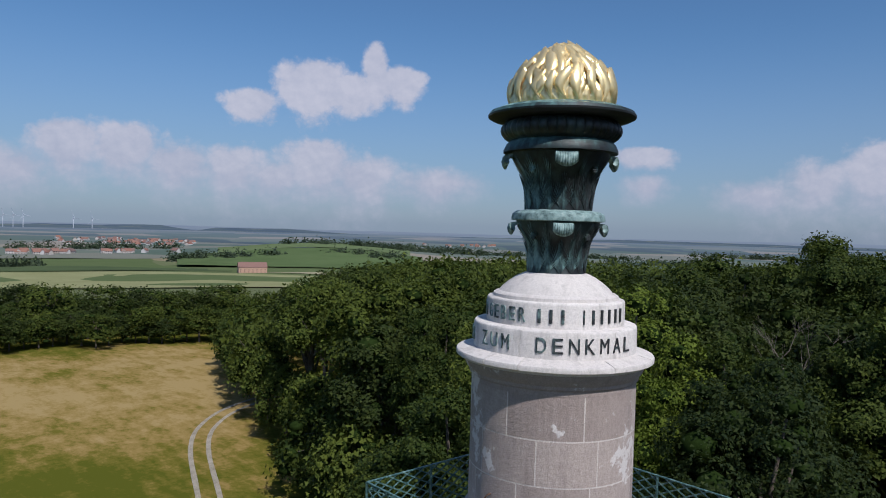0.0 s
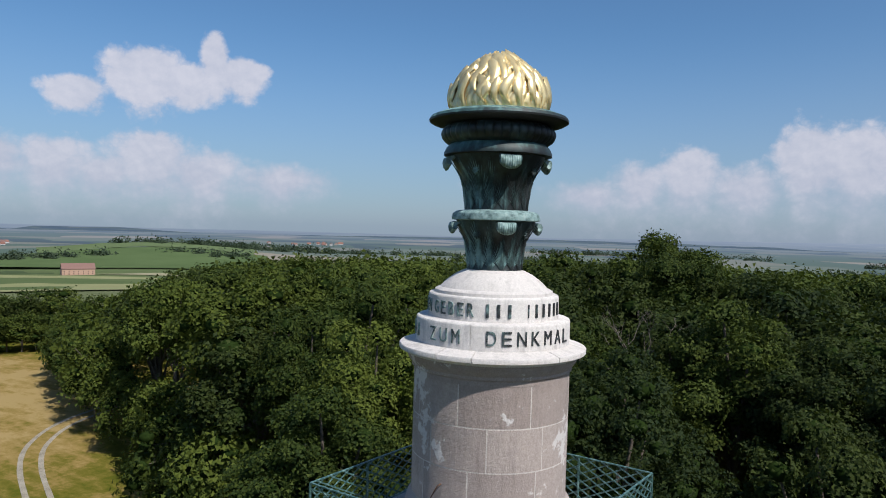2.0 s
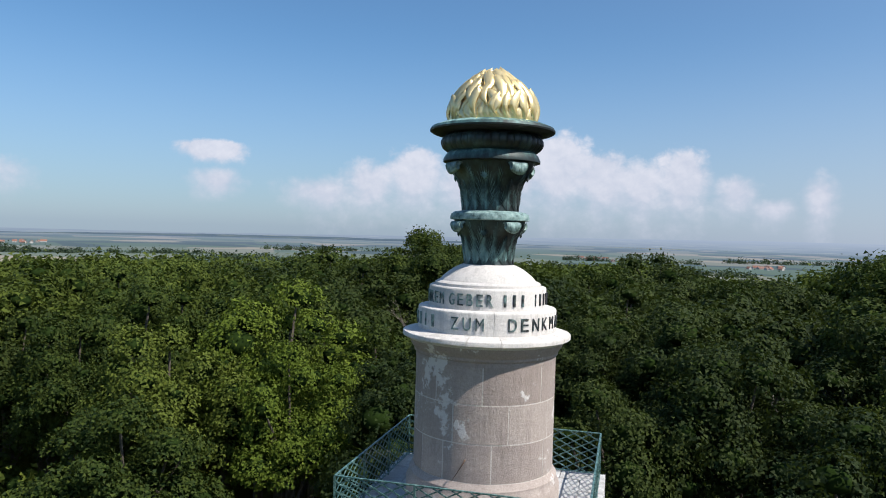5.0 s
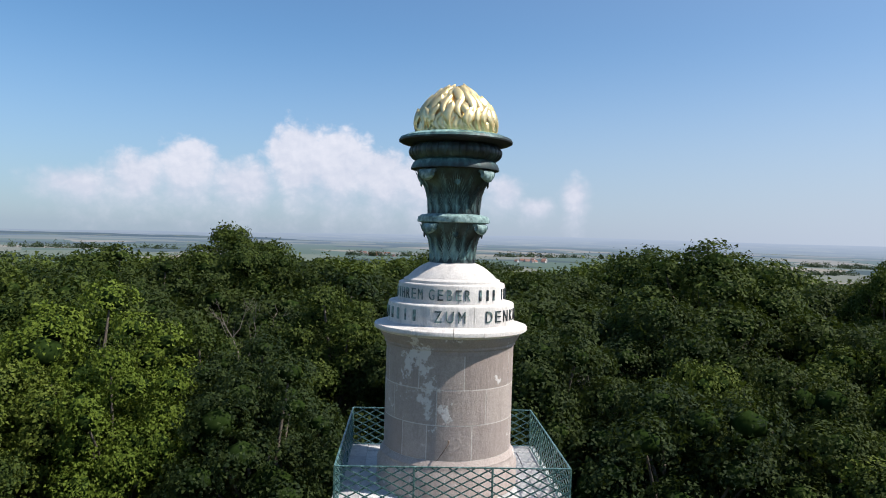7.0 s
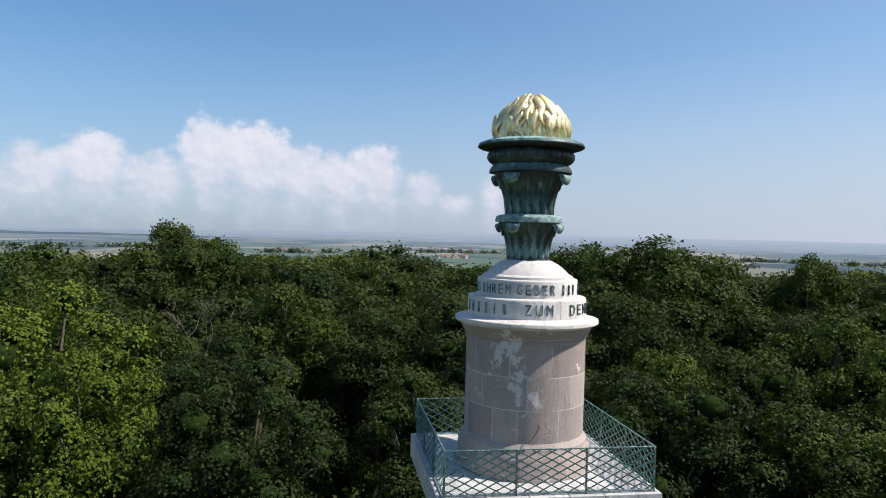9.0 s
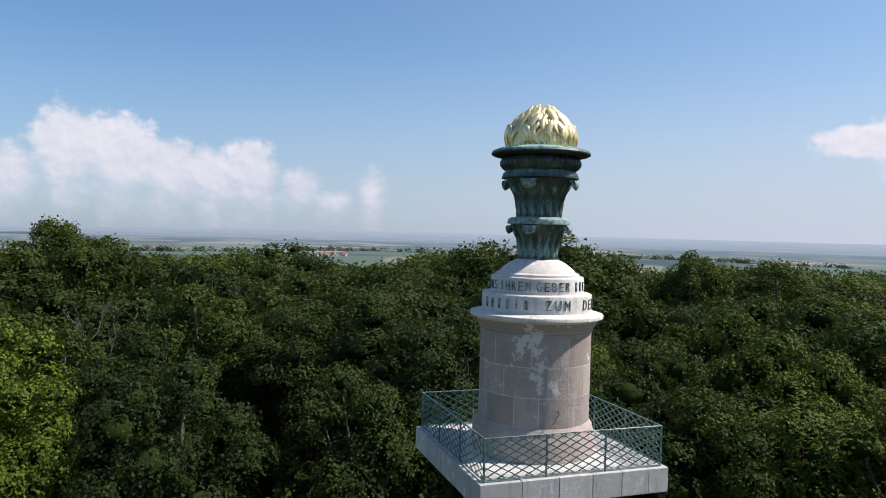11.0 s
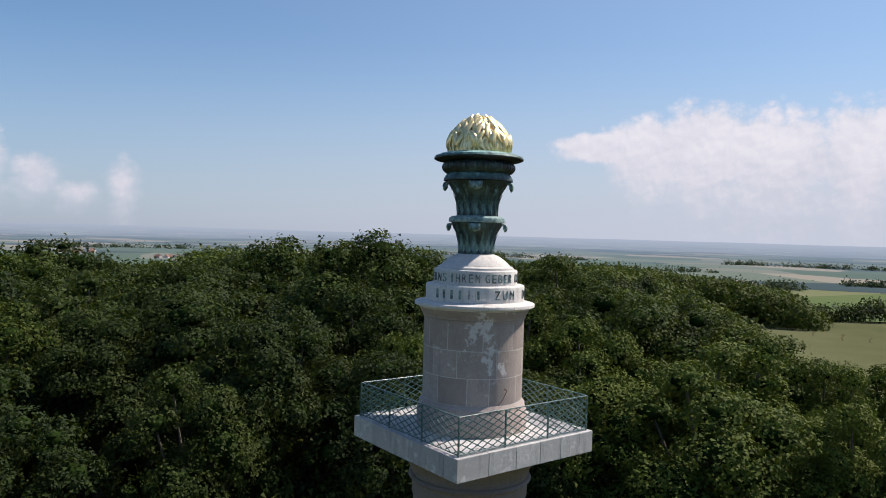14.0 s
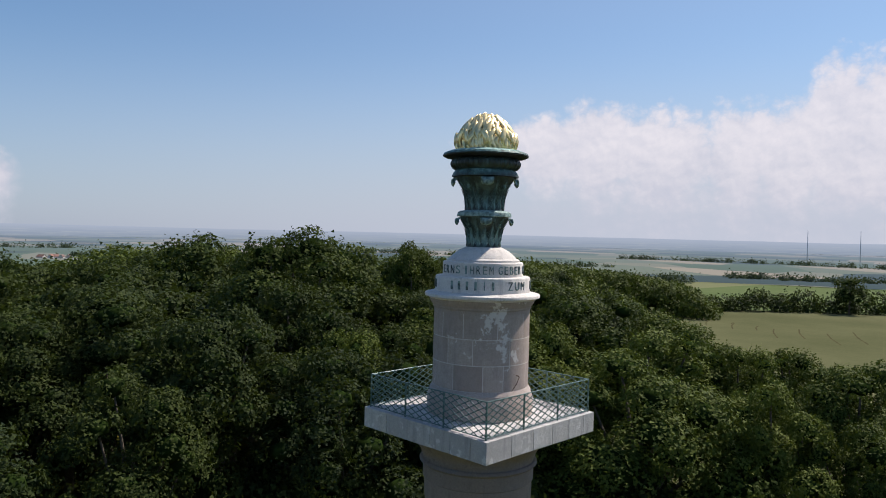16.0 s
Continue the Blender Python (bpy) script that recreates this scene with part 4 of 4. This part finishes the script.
    plant("hedge", k, M_LEAF if k % 3 else M_LEAF_L, x, y, 9 + 4 * rng.random(), rng.random() * 6, "bushy young tree at the edge of the wood", 0.95, "edge_tree", "edge trees")

# low young trees added under the clearing's edge, dark-leaved throughout to stand for shade
for k in range(84):
    a = 30 + 1.85 * k
    r = 23.5 + 7 * rng.random()
    x, y = r * math.sin(radians(a)), r * math.cos(radians(a))
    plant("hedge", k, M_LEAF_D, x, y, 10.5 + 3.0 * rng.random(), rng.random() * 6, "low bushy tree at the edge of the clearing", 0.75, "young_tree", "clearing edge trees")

# the trees and bushes that close the meadow
for k in range(17):
    a = 6 + 1.35 * k
    r = 176 + 9 * noise.noise(Vector((k * 0.7, 0, 0))) + (5 if k % 2 else 0)
    x, y = r * math.sin(radians(a)), r * math.cos(radians(a))
    plant("hedge", k, M_LEAF_D if k % 3 == 0 else M_LEAF, x, y, 8.5 + 4.5 * rng.random(), rng.random() * 6, "bushy green tree in the row that closes the meadow", 1.2, "hedge_tree", "meadow edge trees")


for k in range(26):
    a = 5 + 0.95 * k
    r = 163 + 9 * noise.noise(Vector((k * 0.45, 0, 0))) + 3 * rng.random()
    x, y = r * math.sin(radians(a)), r * math.cos(radians(a))
    plant("hedge", k + 1, M_LEAF_D if k % 2 else M_LEAF, x, y, 6.0 + 2.5 * rng.random(), rng.random() * 6, "dense green bush under the trees that close the meadow", 1.35, "bush", "meadow edge bushes")


def clumps(name, label, places, leaves, size, mat, category="woodland"):
    """A far wood as one mesh of leafy clumps. places: x, y, height, radius."""
    g = np.random.default_rng(9)
    out, total = [], 0
    for x, y, h, r in places:
        z = land(x, y)
        lobes = [(x, y, z + h - r * 0.8, r, 0.8)] + [(x + g.uniform(-.6, .6) * r, y + g.uniform(-.6, .6) * r, z + h - r * g.uniform(0.8, 1.4), r * g.uniform(.45, .7), 0.8) for _ in range(4)]
        v, n = leaf_cloud(g, lobes, leaves, size)
        out.append(v)
        total += n
    return tagged(part(name, leaf_mesh(name, np.concatenate(out), total), mat), label, category, kind="stuff")


clumps("distant_woodland", "dense green tree tops of the wood behind the nearer trees", [(x, y, h, 5.6) for x, y, h, p in rest], 700, 0.50, M_LEAF)
g = random.Random(3)
ring = [(r * math.sin(a), r * math.cos(a), 18 + 4 * g.random(), 5.5) for a, r in ((g.uniform(1.25 * math.pi, 1.9 * math.pi), g.uniform(50, 120)) for _ in range(110))]
clumps("woodland_behind", "green tree tops of the wood on the far side of the clearing", ring, 300, 0.8, M_LEAF)
tongue = []
for k in range(46):
    b = 140.5 + 15.2 * k / 45
    for d in range(268, 335, 11):
        b2, d2 = radians(b + g.uniform(-.4, .4)), d + g.uniform(-5, 5)
        x, y = -13.5 + d2 * math.sin(b2), 13 + d2 * math.cos(b2)
        fall = between(b, (140.5, 145, 150, 154, 155.6), (2.2, 2.4, 2.9, 3.5, 4.6))
        tongue.append((x, y, 28.4 - d2 * math.tan(radians(fall)) - land(x, y) - 3.0 * g.random() ** 2, 5.4))
clumps("woodland_strip", "strip of dark green trees running along the crop field", tongue, 460, 0.56, M_LEAF)
hedge = [(118 - 62 * t + g.uniform(-2, 2) - 60 * max(0, t - 1), -252 - 62 * t, 5 + 4.5 * g.random() ** 2, 4.2) for t in [k / 26 for k in range(30)]]
clumps("field_hedge", "dark green hedge with small trees along the crop field", hedge, 350, 0.6, M_LEAF_D, "hedge")
strips = [(33, 46, 1720, 17), (35, 46, 1790, 18), (33.5, 39.5, 1265, 6), (11, 22, 1640, 16), (21, 30, 1250, 8), (8, 13, 1120, 8), (30, 40, 1500, 10), (34, 44, 1900, 14), (44, 58, 1750, 10), (56, 70, 1500, 9), (62, 80, 2200, 14), (84, 100, 1500, 8), (86, 96, 2100, 14), (98, 112, 2300, 14),
          (108, 124, 1800, 10), (118, 140, 2300, 14), (128, 150, 1700, 9), (146, 156, 1250, 12), (158, 172, 1500, 8), (150, 175, 2300, 14)]
far = []
for a0, a1, r, h in strips:
    for k in range(int((a1 - a0) * 4.5)):
        a = radians(a0 + (a1 - a0) * g.random() ** 1.1)
        q = r + g.uniform(-30, 30) + 60 * noise.noise(Vector((a * 9, r, 0)))
        far.append((q * math.sin(a), q * math.cos(a), h * g.uniform(.6, 1.1), h * g.uniform(.6, 1.0)))
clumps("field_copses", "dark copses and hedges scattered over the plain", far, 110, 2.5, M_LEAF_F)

plant("hedge", 1, M_LEAF_D, 66.5, -296, 15, 1.0, "large dark round tree standing in the hedge by the field", 1.1, "hedge_tree", "field hedge trees")

# dead bare trees in the wood
def bare_tree(seed, height):
    g = random.Random(seed)
    pieces = []

    def grow(p, d, ln, r, depth):
        mid = p + d * ln * 0.5 + Vector((g.uniform(-.1, .1), g.uniform(-.1, .1), g.uniform(-.05, .1))) * ln
        end = p + d * ln
        pieces.append(tube([p, mid, end], [r, r * .8, r * .55], 5))
        if depth:
            for _ in range(3 if depth > 1 else 4):
                q = (d + Vector((g.uniform(-1, 1), g.uniform(-1, 1), g.uniform(-.35, .6))) * 0.95).normalized()
                grow(end if g.random() < .6 else mid, q, ln * g.uniform(.5, .75), r * .5, depth - 1)
    grow(Vector((0, 0, -0.5)), Vector((0.05, 0, 1)), height * .62, height * .012, 0)
    grow(Vector((0.03 * height, 0, height * .6)), Vector((0.1, 0, 1)).normalized(), height * .2, height * .009, 4)
    return mesh_of("trunk", *joined(pieces), True)


for k, (x, y, h) in enumerate(((34, -14, 19.5), (27, -24, 17.5), (46, 13, 20.5), (33.5, -26, 19.5))):
    e = empty("dead_tree", "leafless dead tree with grey twisted branches", "tree", "dead trees")
    part("trunk", bare_tree(20 + k, h), M_DEAD, e)
    e.matrix_basis = pose(x, y, land(x, y), 0, 0, 50 * k)

# ---- track, field ----
def ribbon(name, line, width, lift, mat, off=0.0):
    pts = []
    for k in range(len(line) - 1):
        for t in range(8):
            f = t / 8
            p0, p1, p2, p3 = (Vector(line[max(0, min(len(line) - 1, k + d))]) for d in (-1, 0, 1, 2))
            pts.append(0.5 * ((2 * p1) + (p2 - p0) * f + (2 * p0 - 5 * p1 + 4 * p2 - p3) * f * f + (3 * p1 - p0 - 3 * p2 + p3) * f ** 3))
    vs, fs = [], []
    for k, p in enumerate(pts):
        d = (pts[min(k + 1, len(pts) - 1)] - pts[max(k - 1, 0)]).normalized()
        side = Vector((d.y, -d.x))
        w = width * (1 + 0.25 * noise.noise(Vector((k * .45, off, 0))))
        for s in (-0.5, -0.25, 0, 0.25, 0.5):
            q = p + side * (off + s * w)
            vs.append((q.x, q.y, land(q.x, q.y) + lift + 0.02 * (1 - 4 * s * s)))
    for k in range(len(pts) - 1):
        for s in range(4):
            fs.append((5 * k + s, 5 * k + s + 1, 5 * k + s + 6, 5 * k + s + 5))
    return part(name, mesh_of(name, vs, fs, True), mat)


M_GRAVEL = material("pale_gravel", lambda n: surface(n, n.ramp(n.math("ADD", n.math("MULTIPLY", n.noise(world_co(n), 9, 4, 0.7), 0.6), n.math("MULTIPLY", n.noise(world_co(n), 0.8, 4), 0.4)), [(0.35, (0.17, 0.15, 0.10)), (0.6, (0.36, 0.325, 0.26))]), 0.95, bump=n.noise(world_co(n), 20, 3), strength=0.5, dist=0.03))
LINE = [(10, 28), (17, 46), (23, 62), (28.6, 77), (33.6, 85.4), (41, 91.5), (52, 95), (66, 97)]
for off in (-1.05, 1.05):
    tagged(ribbon("road", LINE, 0.58, 0.06, M_GRAVEL, off), "pale gravel wheel rut of a farm track through grass", "track", kind="structure")


def make_crop(n):
    co = world_co(n)
    c = n.ramp(n.math("ADD", n.math("MULTIPLY", n.noise(co, 0.03, 5), 0.7), n.math("MULTIPLY", n.noise(co, 1.0, 4, 0.7), 0.3)), [(0.35, (0.080, 0.086, 0.042)), (0.65, (0.115, 0.118, 0.062))])
    surface(n, c, 0.95, bump=n.noise(co, 2.5, 4), strength=0.5, dist=0.2, Specular_IOR_Level=0.0)


vs, fs = [], []
for i in range(41):
    a = 151.5 + i
    far_r = between(a, (151.5, 154, 169, 192), (250, 276, 316, 350))
    for k in range(21):
        r = 66 + (far_r - 66) * k / 20
        x, y = r * math.sin(radians(a)), r * math.cos(radians(a))
        vs.append((x, y, land(x, y) + 0.5))
for i in range(40):
    for k in range(20):
        b = 21 * i + k
        fs.append((b, b + 1, b + 22, b + 21))
tagged(part("crop_field", mesh_of("crop_field", vs, fs, True), material("ripening_crop", make_crop)), "grey-green ripening grain field beside the wood", "field", kind="structure")


def field_patch(label, a0, a1, near, far_edge, lift, low, high, grain=0.02):
    """A field between two bearings; near and far_edge give its distance at a share of the way across."""
    vs, fs = [], []
    for i in range(41):
        a = a0 + (a1 - a0) * i / 40
        for k in range(25):
            r = near(i / 40) + (far_edge(i / 40) - near(i / 40)) * k / 24
            x, y = r * math.sin(radians(a)), r * math.cos(radians(a))
            vs.append((x, y, land(x, y) + lift))
    for i in range(40):
        for k in range(24):
            b = 25 * i + k
            fs.append((b, b + 1, b + 26, b + 25))
    mat = material("field", lambda n: surface(n, n.ramp(n.math("ADD", n.math("MULTIPLY", n.noise(world_co(n), grain, 5), 0.7), n.math("MULTIPLY", n.noise(world_co(n), 0.3, 4, 0.7), 0.3)), [(0.35, low), (0.65, high)]), 0.95, Specular_IOR_Level=0.0))
    tagged(part("field", mesh_of("field", vs, fs, True), mat), label, "field", kind="structure")


field_patch("pale grey-green grain field before the barn", 3, 33.4, lambda t: 430, lambda t: 985 + 25 * math.sin(4 * t) - 120 * max(0, t - 0.8), 0.6, (0.195, 0.205, 0.098), (0.245, 0.25, 0.13))
field_patch("narrow strip of stubble field beside the barn", 28.5, 39, lambda t: 1010 - 60 * t, lambda t: 1050 - 50 * t, 0.9, (0.25, 0.235, 0.14), (0.30, 0.28, 0.18))
# greens on the rise dulled a little, in place of distance haze
field_patch("green field on the rounded rise behind the barn", 22, 41, lambda t: 1062 + 30 * (1 - t), lambda t: 1320 + 40 * math.sin(3 * t), 4.2, (0.075, 0.112, 0.046), (0.095, 0.135, 0.058))
field_patch("light green field on top of the rounded rise", 25, 40, lambda t: 1330 + 40 * math.sin(3 * t), lambda t: 1560, 4.3, (0.105, 0.142, 0.066), (0.12, 0.16, 0.076))
field_patch("dark green root field beside the grain field", 5, 26, lambda t: 1020, lambda t: 1090 + 20 * math.sin(5 * t), 0.9, (0.060, 0.086, 0.042), (0.075, 0.102, 0.05))

M_TRAMLINE = material("bare_soil", lambda n: surface(n, n.ramp(n.noise(world_co(n), 1, 4), [(0.3, (0.05, 0.045, 0.025)), (0.7, (0.09, 0.08, 0.04))]), 0.95, Specular_IOR_Level=0.0))
for x0, y0, dx, dy in ((88, -215, 5, -14), (82, -222, 3, -8), (78, -212, 6, -16), (72, -216, 4, -12), (62, -205, 8, -20), (56, -210, 8, -20), (45, -205, 10, -22), (40, -212, 10, -24)):
    tagged(ribbon("wheel_line", [(x0, y0), (x0 + dx * .5 + .6, y0 + dy * .5), (x0 + dx, y0 + dy)], 0.45, 0.54, M_TRAMLINE), "dark wheel line worn into the grain field", "track", kind="structure")

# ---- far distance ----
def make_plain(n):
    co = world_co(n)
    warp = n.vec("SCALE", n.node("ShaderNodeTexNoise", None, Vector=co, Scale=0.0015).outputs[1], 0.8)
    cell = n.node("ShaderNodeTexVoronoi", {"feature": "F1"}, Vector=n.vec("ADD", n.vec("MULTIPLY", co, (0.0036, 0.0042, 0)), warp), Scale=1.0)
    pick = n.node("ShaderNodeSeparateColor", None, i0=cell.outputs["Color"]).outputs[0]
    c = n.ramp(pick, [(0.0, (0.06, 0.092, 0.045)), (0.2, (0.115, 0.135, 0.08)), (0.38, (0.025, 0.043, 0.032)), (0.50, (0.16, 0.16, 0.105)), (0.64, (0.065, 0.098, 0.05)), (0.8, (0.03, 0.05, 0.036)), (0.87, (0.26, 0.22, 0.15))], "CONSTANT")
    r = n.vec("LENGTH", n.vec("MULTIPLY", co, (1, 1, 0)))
    # distance haze painted in: share of blue emission grows with range
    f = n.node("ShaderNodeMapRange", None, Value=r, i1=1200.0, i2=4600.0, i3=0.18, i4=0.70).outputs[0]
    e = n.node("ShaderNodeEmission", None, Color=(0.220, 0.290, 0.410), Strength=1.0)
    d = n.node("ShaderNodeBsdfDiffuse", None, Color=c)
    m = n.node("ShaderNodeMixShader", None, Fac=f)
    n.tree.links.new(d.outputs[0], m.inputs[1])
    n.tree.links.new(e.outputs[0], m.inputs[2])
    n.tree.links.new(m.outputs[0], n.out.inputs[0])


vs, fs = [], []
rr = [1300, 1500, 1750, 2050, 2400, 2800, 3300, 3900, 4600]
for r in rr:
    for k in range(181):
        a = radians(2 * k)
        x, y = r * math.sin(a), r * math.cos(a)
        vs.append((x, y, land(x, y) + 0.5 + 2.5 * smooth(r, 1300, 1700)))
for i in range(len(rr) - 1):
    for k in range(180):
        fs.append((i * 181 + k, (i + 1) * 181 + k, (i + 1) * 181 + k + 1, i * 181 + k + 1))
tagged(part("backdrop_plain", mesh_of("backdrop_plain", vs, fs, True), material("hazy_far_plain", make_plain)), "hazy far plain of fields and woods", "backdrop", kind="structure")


# Backdrop colour is pure emission with blue haze painted in, more of it higher up.
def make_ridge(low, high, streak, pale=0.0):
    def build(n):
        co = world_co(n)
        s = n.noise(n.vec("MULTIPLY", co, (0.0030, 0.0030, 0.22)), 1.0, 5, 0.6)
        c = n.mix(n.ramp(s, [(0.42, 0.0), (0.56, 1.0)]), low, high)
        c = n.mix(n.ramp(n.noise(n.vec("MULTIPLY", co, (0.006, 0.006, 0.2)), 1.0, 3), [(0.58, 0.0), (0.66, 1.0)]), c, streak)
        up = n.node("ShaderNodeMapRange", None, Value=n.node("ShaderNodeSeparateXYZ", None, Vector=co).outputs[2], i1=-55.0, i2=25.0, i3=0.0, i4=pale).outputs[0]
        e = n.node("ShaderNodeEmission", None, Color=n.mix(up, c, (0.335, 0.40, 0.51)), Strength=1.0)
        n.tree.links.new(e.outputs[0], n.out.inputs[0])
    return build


def ridge_wall(name, radius, top, mat, label):
    vs, fs = [], []
    for k in range(721):
        a = radians(k / 2)
        x, y = math.sin(a), math.cos(a)
        t = top(k / 2)
        vs += [(x * radius, y * radius, -70), (x * radius, y * radius, t), (x * (radius + 120), y * (radius + 120), t - 8)]
    for k in range(720):
        b = 3 * k
        fs += [(b, b + 3, b + 4, b + 1), (b + 1, b + 4, b + 5, b + 2)]
    tagged(part(name, mesh_of(name, vs, fs, True), mat), label, "backdrop", kind="structure")


def wave(a, s, seed):
    return noise.noise(Vector((a / s, seed, 0.0))) + 0.4 * noise.noise(Vector((a / s * 3.1, seed, 1.0)))


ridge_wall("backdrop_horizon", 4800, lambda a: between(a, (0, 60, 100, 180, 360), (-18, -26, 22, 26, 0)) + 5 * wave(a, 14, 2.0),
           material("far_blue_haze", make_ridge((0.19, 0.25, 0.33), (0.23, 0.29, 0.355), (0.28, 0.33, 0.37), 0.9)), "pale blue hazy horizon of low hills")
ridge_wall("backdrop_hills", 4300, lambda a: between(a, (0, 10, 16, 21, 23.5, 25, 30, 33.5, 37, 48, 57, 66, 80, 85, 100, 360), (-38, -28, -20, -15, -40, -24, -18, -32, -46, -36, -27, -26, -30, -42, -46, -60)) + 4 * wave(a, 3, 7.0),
           material("hazed_wooded_hills", make_ridge((0.095, 0.14, 0.20), (0.13, 0.18, 0.21), (0.18, 0.22, 0.22))), "blue-green wooded hills on the horizon")

# ---- villages, barn, wind turbines ----
M_WALL = material("house_render", lambda n: surface(n, n.ramp(n.node("ShaderNodeObjectInfo").outputs["Random"], [(0.0, (0.42, 0.40, 0.37)), (0.5, (0.52, 0.51, 0.50)), (1.0, (0.36, 0.30, 0.26))]), 0.9))
M_ROOF = material("red_roof_tiles", lambda n: surface(n, n.ramp(n.node("ShaderNodeObjectInfo").outputs["Random"], [(0.0, (0.20, 0.095, 0.07)), (0.5, (0.25, 0.125, 0.09)), (1.0, (0.15, 0.10, 0.09))]), 0.85))
M_PANE = material("dark_window", lambda n: surface(n, (0.03, 0.035, 0.04), 0.2))
M_BRICK = material("brick_red_wall", lambda n: surface(n, n.ramp(n.noise(obj_co(n), 1.2, 4), [(0.3, (0.40, 0.24, 0.17)), (0.7, (0.50, 0.33, 0.24))]), 0.9))
M_WHITE = material("white_steel", lambda n: surface(n, (0.36, 0.40, 0.45), 0.6))


def gable_body(lx, ly, h, rise):
    vs = [(-lx, -ly, -3), (lx, -ly, -3), (lx, ly, -3), (-lx, ly, -3), (-lx, -ly, h), (lx, -ly, h), (lx, ly, h), (-lx, ly, h), (-lx, 0, h + rise), (lx, 0, h + rise)]
    return mesh_of("wall", vs, [(0, 1, 5, 4), (2, 3, 7, 6), (1, 2, 6, 9, 5), (3, 0, 4, 8, 7), (3, 2, 1, 0), (4, 5, 9, 8), (6, 7, 8, 9)])


def gable_roof(lx, ly, h, rise):
    o, t = 0.5, 0.35
    k = rise / ly
    vs = []
    for x in (-lx - o, lx + o):
        vs += [(x, -ly - o, h - o * k + .1), (x, 0, h + rise + .1), (x, ly + o, h - o * k + .1), (x, ly + o, h - o * k + t), (x, 0, h + rise + t + .1), (x, -ly - o, h - o * k + t)]
    return mesh_of("roof", vs, [(0, 6, 7, 1), (1, 7, 8, 2), (3, 9, 10, 4), (4, 10, 11, 5), (0, 1, 4, 5), (1, 2, 3, 4), (6, 11, 10, 7), (7, 10, 9, 8), (2, 8, 9, 3), (5, 11, 6, 0)])


def house(name, label, lx, ly, h, rise, wall, n_win, floors, group):
    e = empty(name, label, "house", group)
    part("wall", gable_body(lx, ly, h, rise), wall, e)
    part("roof", gable_roof(lx, ly, h, rise), M_ROOF, e)
    pane = box(1.1, 0.16, 1.4)
    me = bpy.data.meshes.new("window")
    pane.to_mesh(me)
    for s in (-1, 1):
        for f in range(floors):
            for k in range(n_win):
                part("window", me, M_PANE, e, "", pose(-lx + 2 * lx * (k + .5) / n_win, s * (ly + .03), 1.7 + 2.8 * f))
    return e


def settle(a, r):
    x, y = r * math.sin(radians(a)), r * math.cos(radians(a))
    return x, y, land(x, y)


kinds = [house("village_house", "white village house with a red tiled roof", 6, 4.5, 5.5, 4, M_WALL, 3, 2, "village houses"),
         house("village_house", "long village house with a red tiled roof", 9, 5, 5, 4.5, M_WALL, 4, 1, "village houses")]
g = random.Random(21)
first = [True, True]
for a0, a1, r0, r1, count in ((14, 23.5, 1780, 2250, 60), (11.0, 15.5, 1400, 1480, 16), (17, 24, 1450, 1500, 8), (87, 90, 2050, 2250, 12), (99.5, 102, 1850, 2000, 12), (41, 47, 2300, 2500, 14), (106, 108, 1700, 1760, 5)):
    for _ in range(count):
        x, y, z = settle(g.uniform(a0, a1), g.uniform(r0, r1))
        k = g.choice((0, 0, 1))
        m = pose(x, y, z + (1 if math.hypot(x, y) > 1320 else 0), 0, 0, g.uniform(0, 180))
        if first[k]:
            kinds[k].matrix_basis, first[k] = m, False
        else:
            copy_thing(kinds[k], m)
barn = house("barn", "long brick barn with a red tiled roof standing in green fields", 19, 8, 8, 6.5, M_BRICK, 7, 2, "")
barn["category"] = "barn"
x, y, z = settle(27.5, 1010)
barn.matrix_basis = pose(x, y, z, 0, 0, -20)


def turbine():
    e = empty("wind_turbine", "white three-bladed wind turbine on the far hills", "turbine", "wind turbines")
    part("tower", mesh_of("tower", *lathe([(2.4, -40), (1.3, 82)], 10), True), M_WHITE, e)
    part("nacelle", box(3, 9, 3.4, 0.6), M_WHITE, e, "", pose(0, 0, 83))
    bl = mesh_of("blade", [(-1.6, -5.4, 0), (1.6, -5.4, 0), (0.3, -5.2, 42), (-0.3, -5.2, 42), (-1.0, -4.8, 0), (1.0, -4.8, 0), (0.2, -5.0, 42), (-0.2, -5.0, 42)],
                 [(0, 1, 2, 3), (7, 6, 5, 4), (0, 4, 5, 1), (1, 5, 6, 2), (2, 6, 7, 3), (3, 7, 4, 0)])
    for k in range(3):
        part("blade", bl, M_WHITE, e, "", pose(0, 0, 83, 0, 120 * k + 20, 0))
    return e


mill = turbine()
for k, a in enumerate((10.9, 11.5, 12.1, 15.2, 16.4)):
    m = pose(*settle(a, 4250)[:2], -62 if k < 3 else -72, 0, 0, -a + 150)
    if k == 0:
        mill.matrix_basis = m
    else:
        copy_thing(mill, m)
mast = empty("radio_mast", "thin grey steel mast far out on the plain", "mast", "masts")
part("pole", mesh_of("pole", *lathe([(1.6, -10), (1.0, 118)], 8), True), M_WHITE, mast)
mast.matrix_basis = pose(*settle(163.1, 3000), 0, 0, 0)
copy_thing(mast, pose(*settle(166.4, 3000), 0, 0, 0))
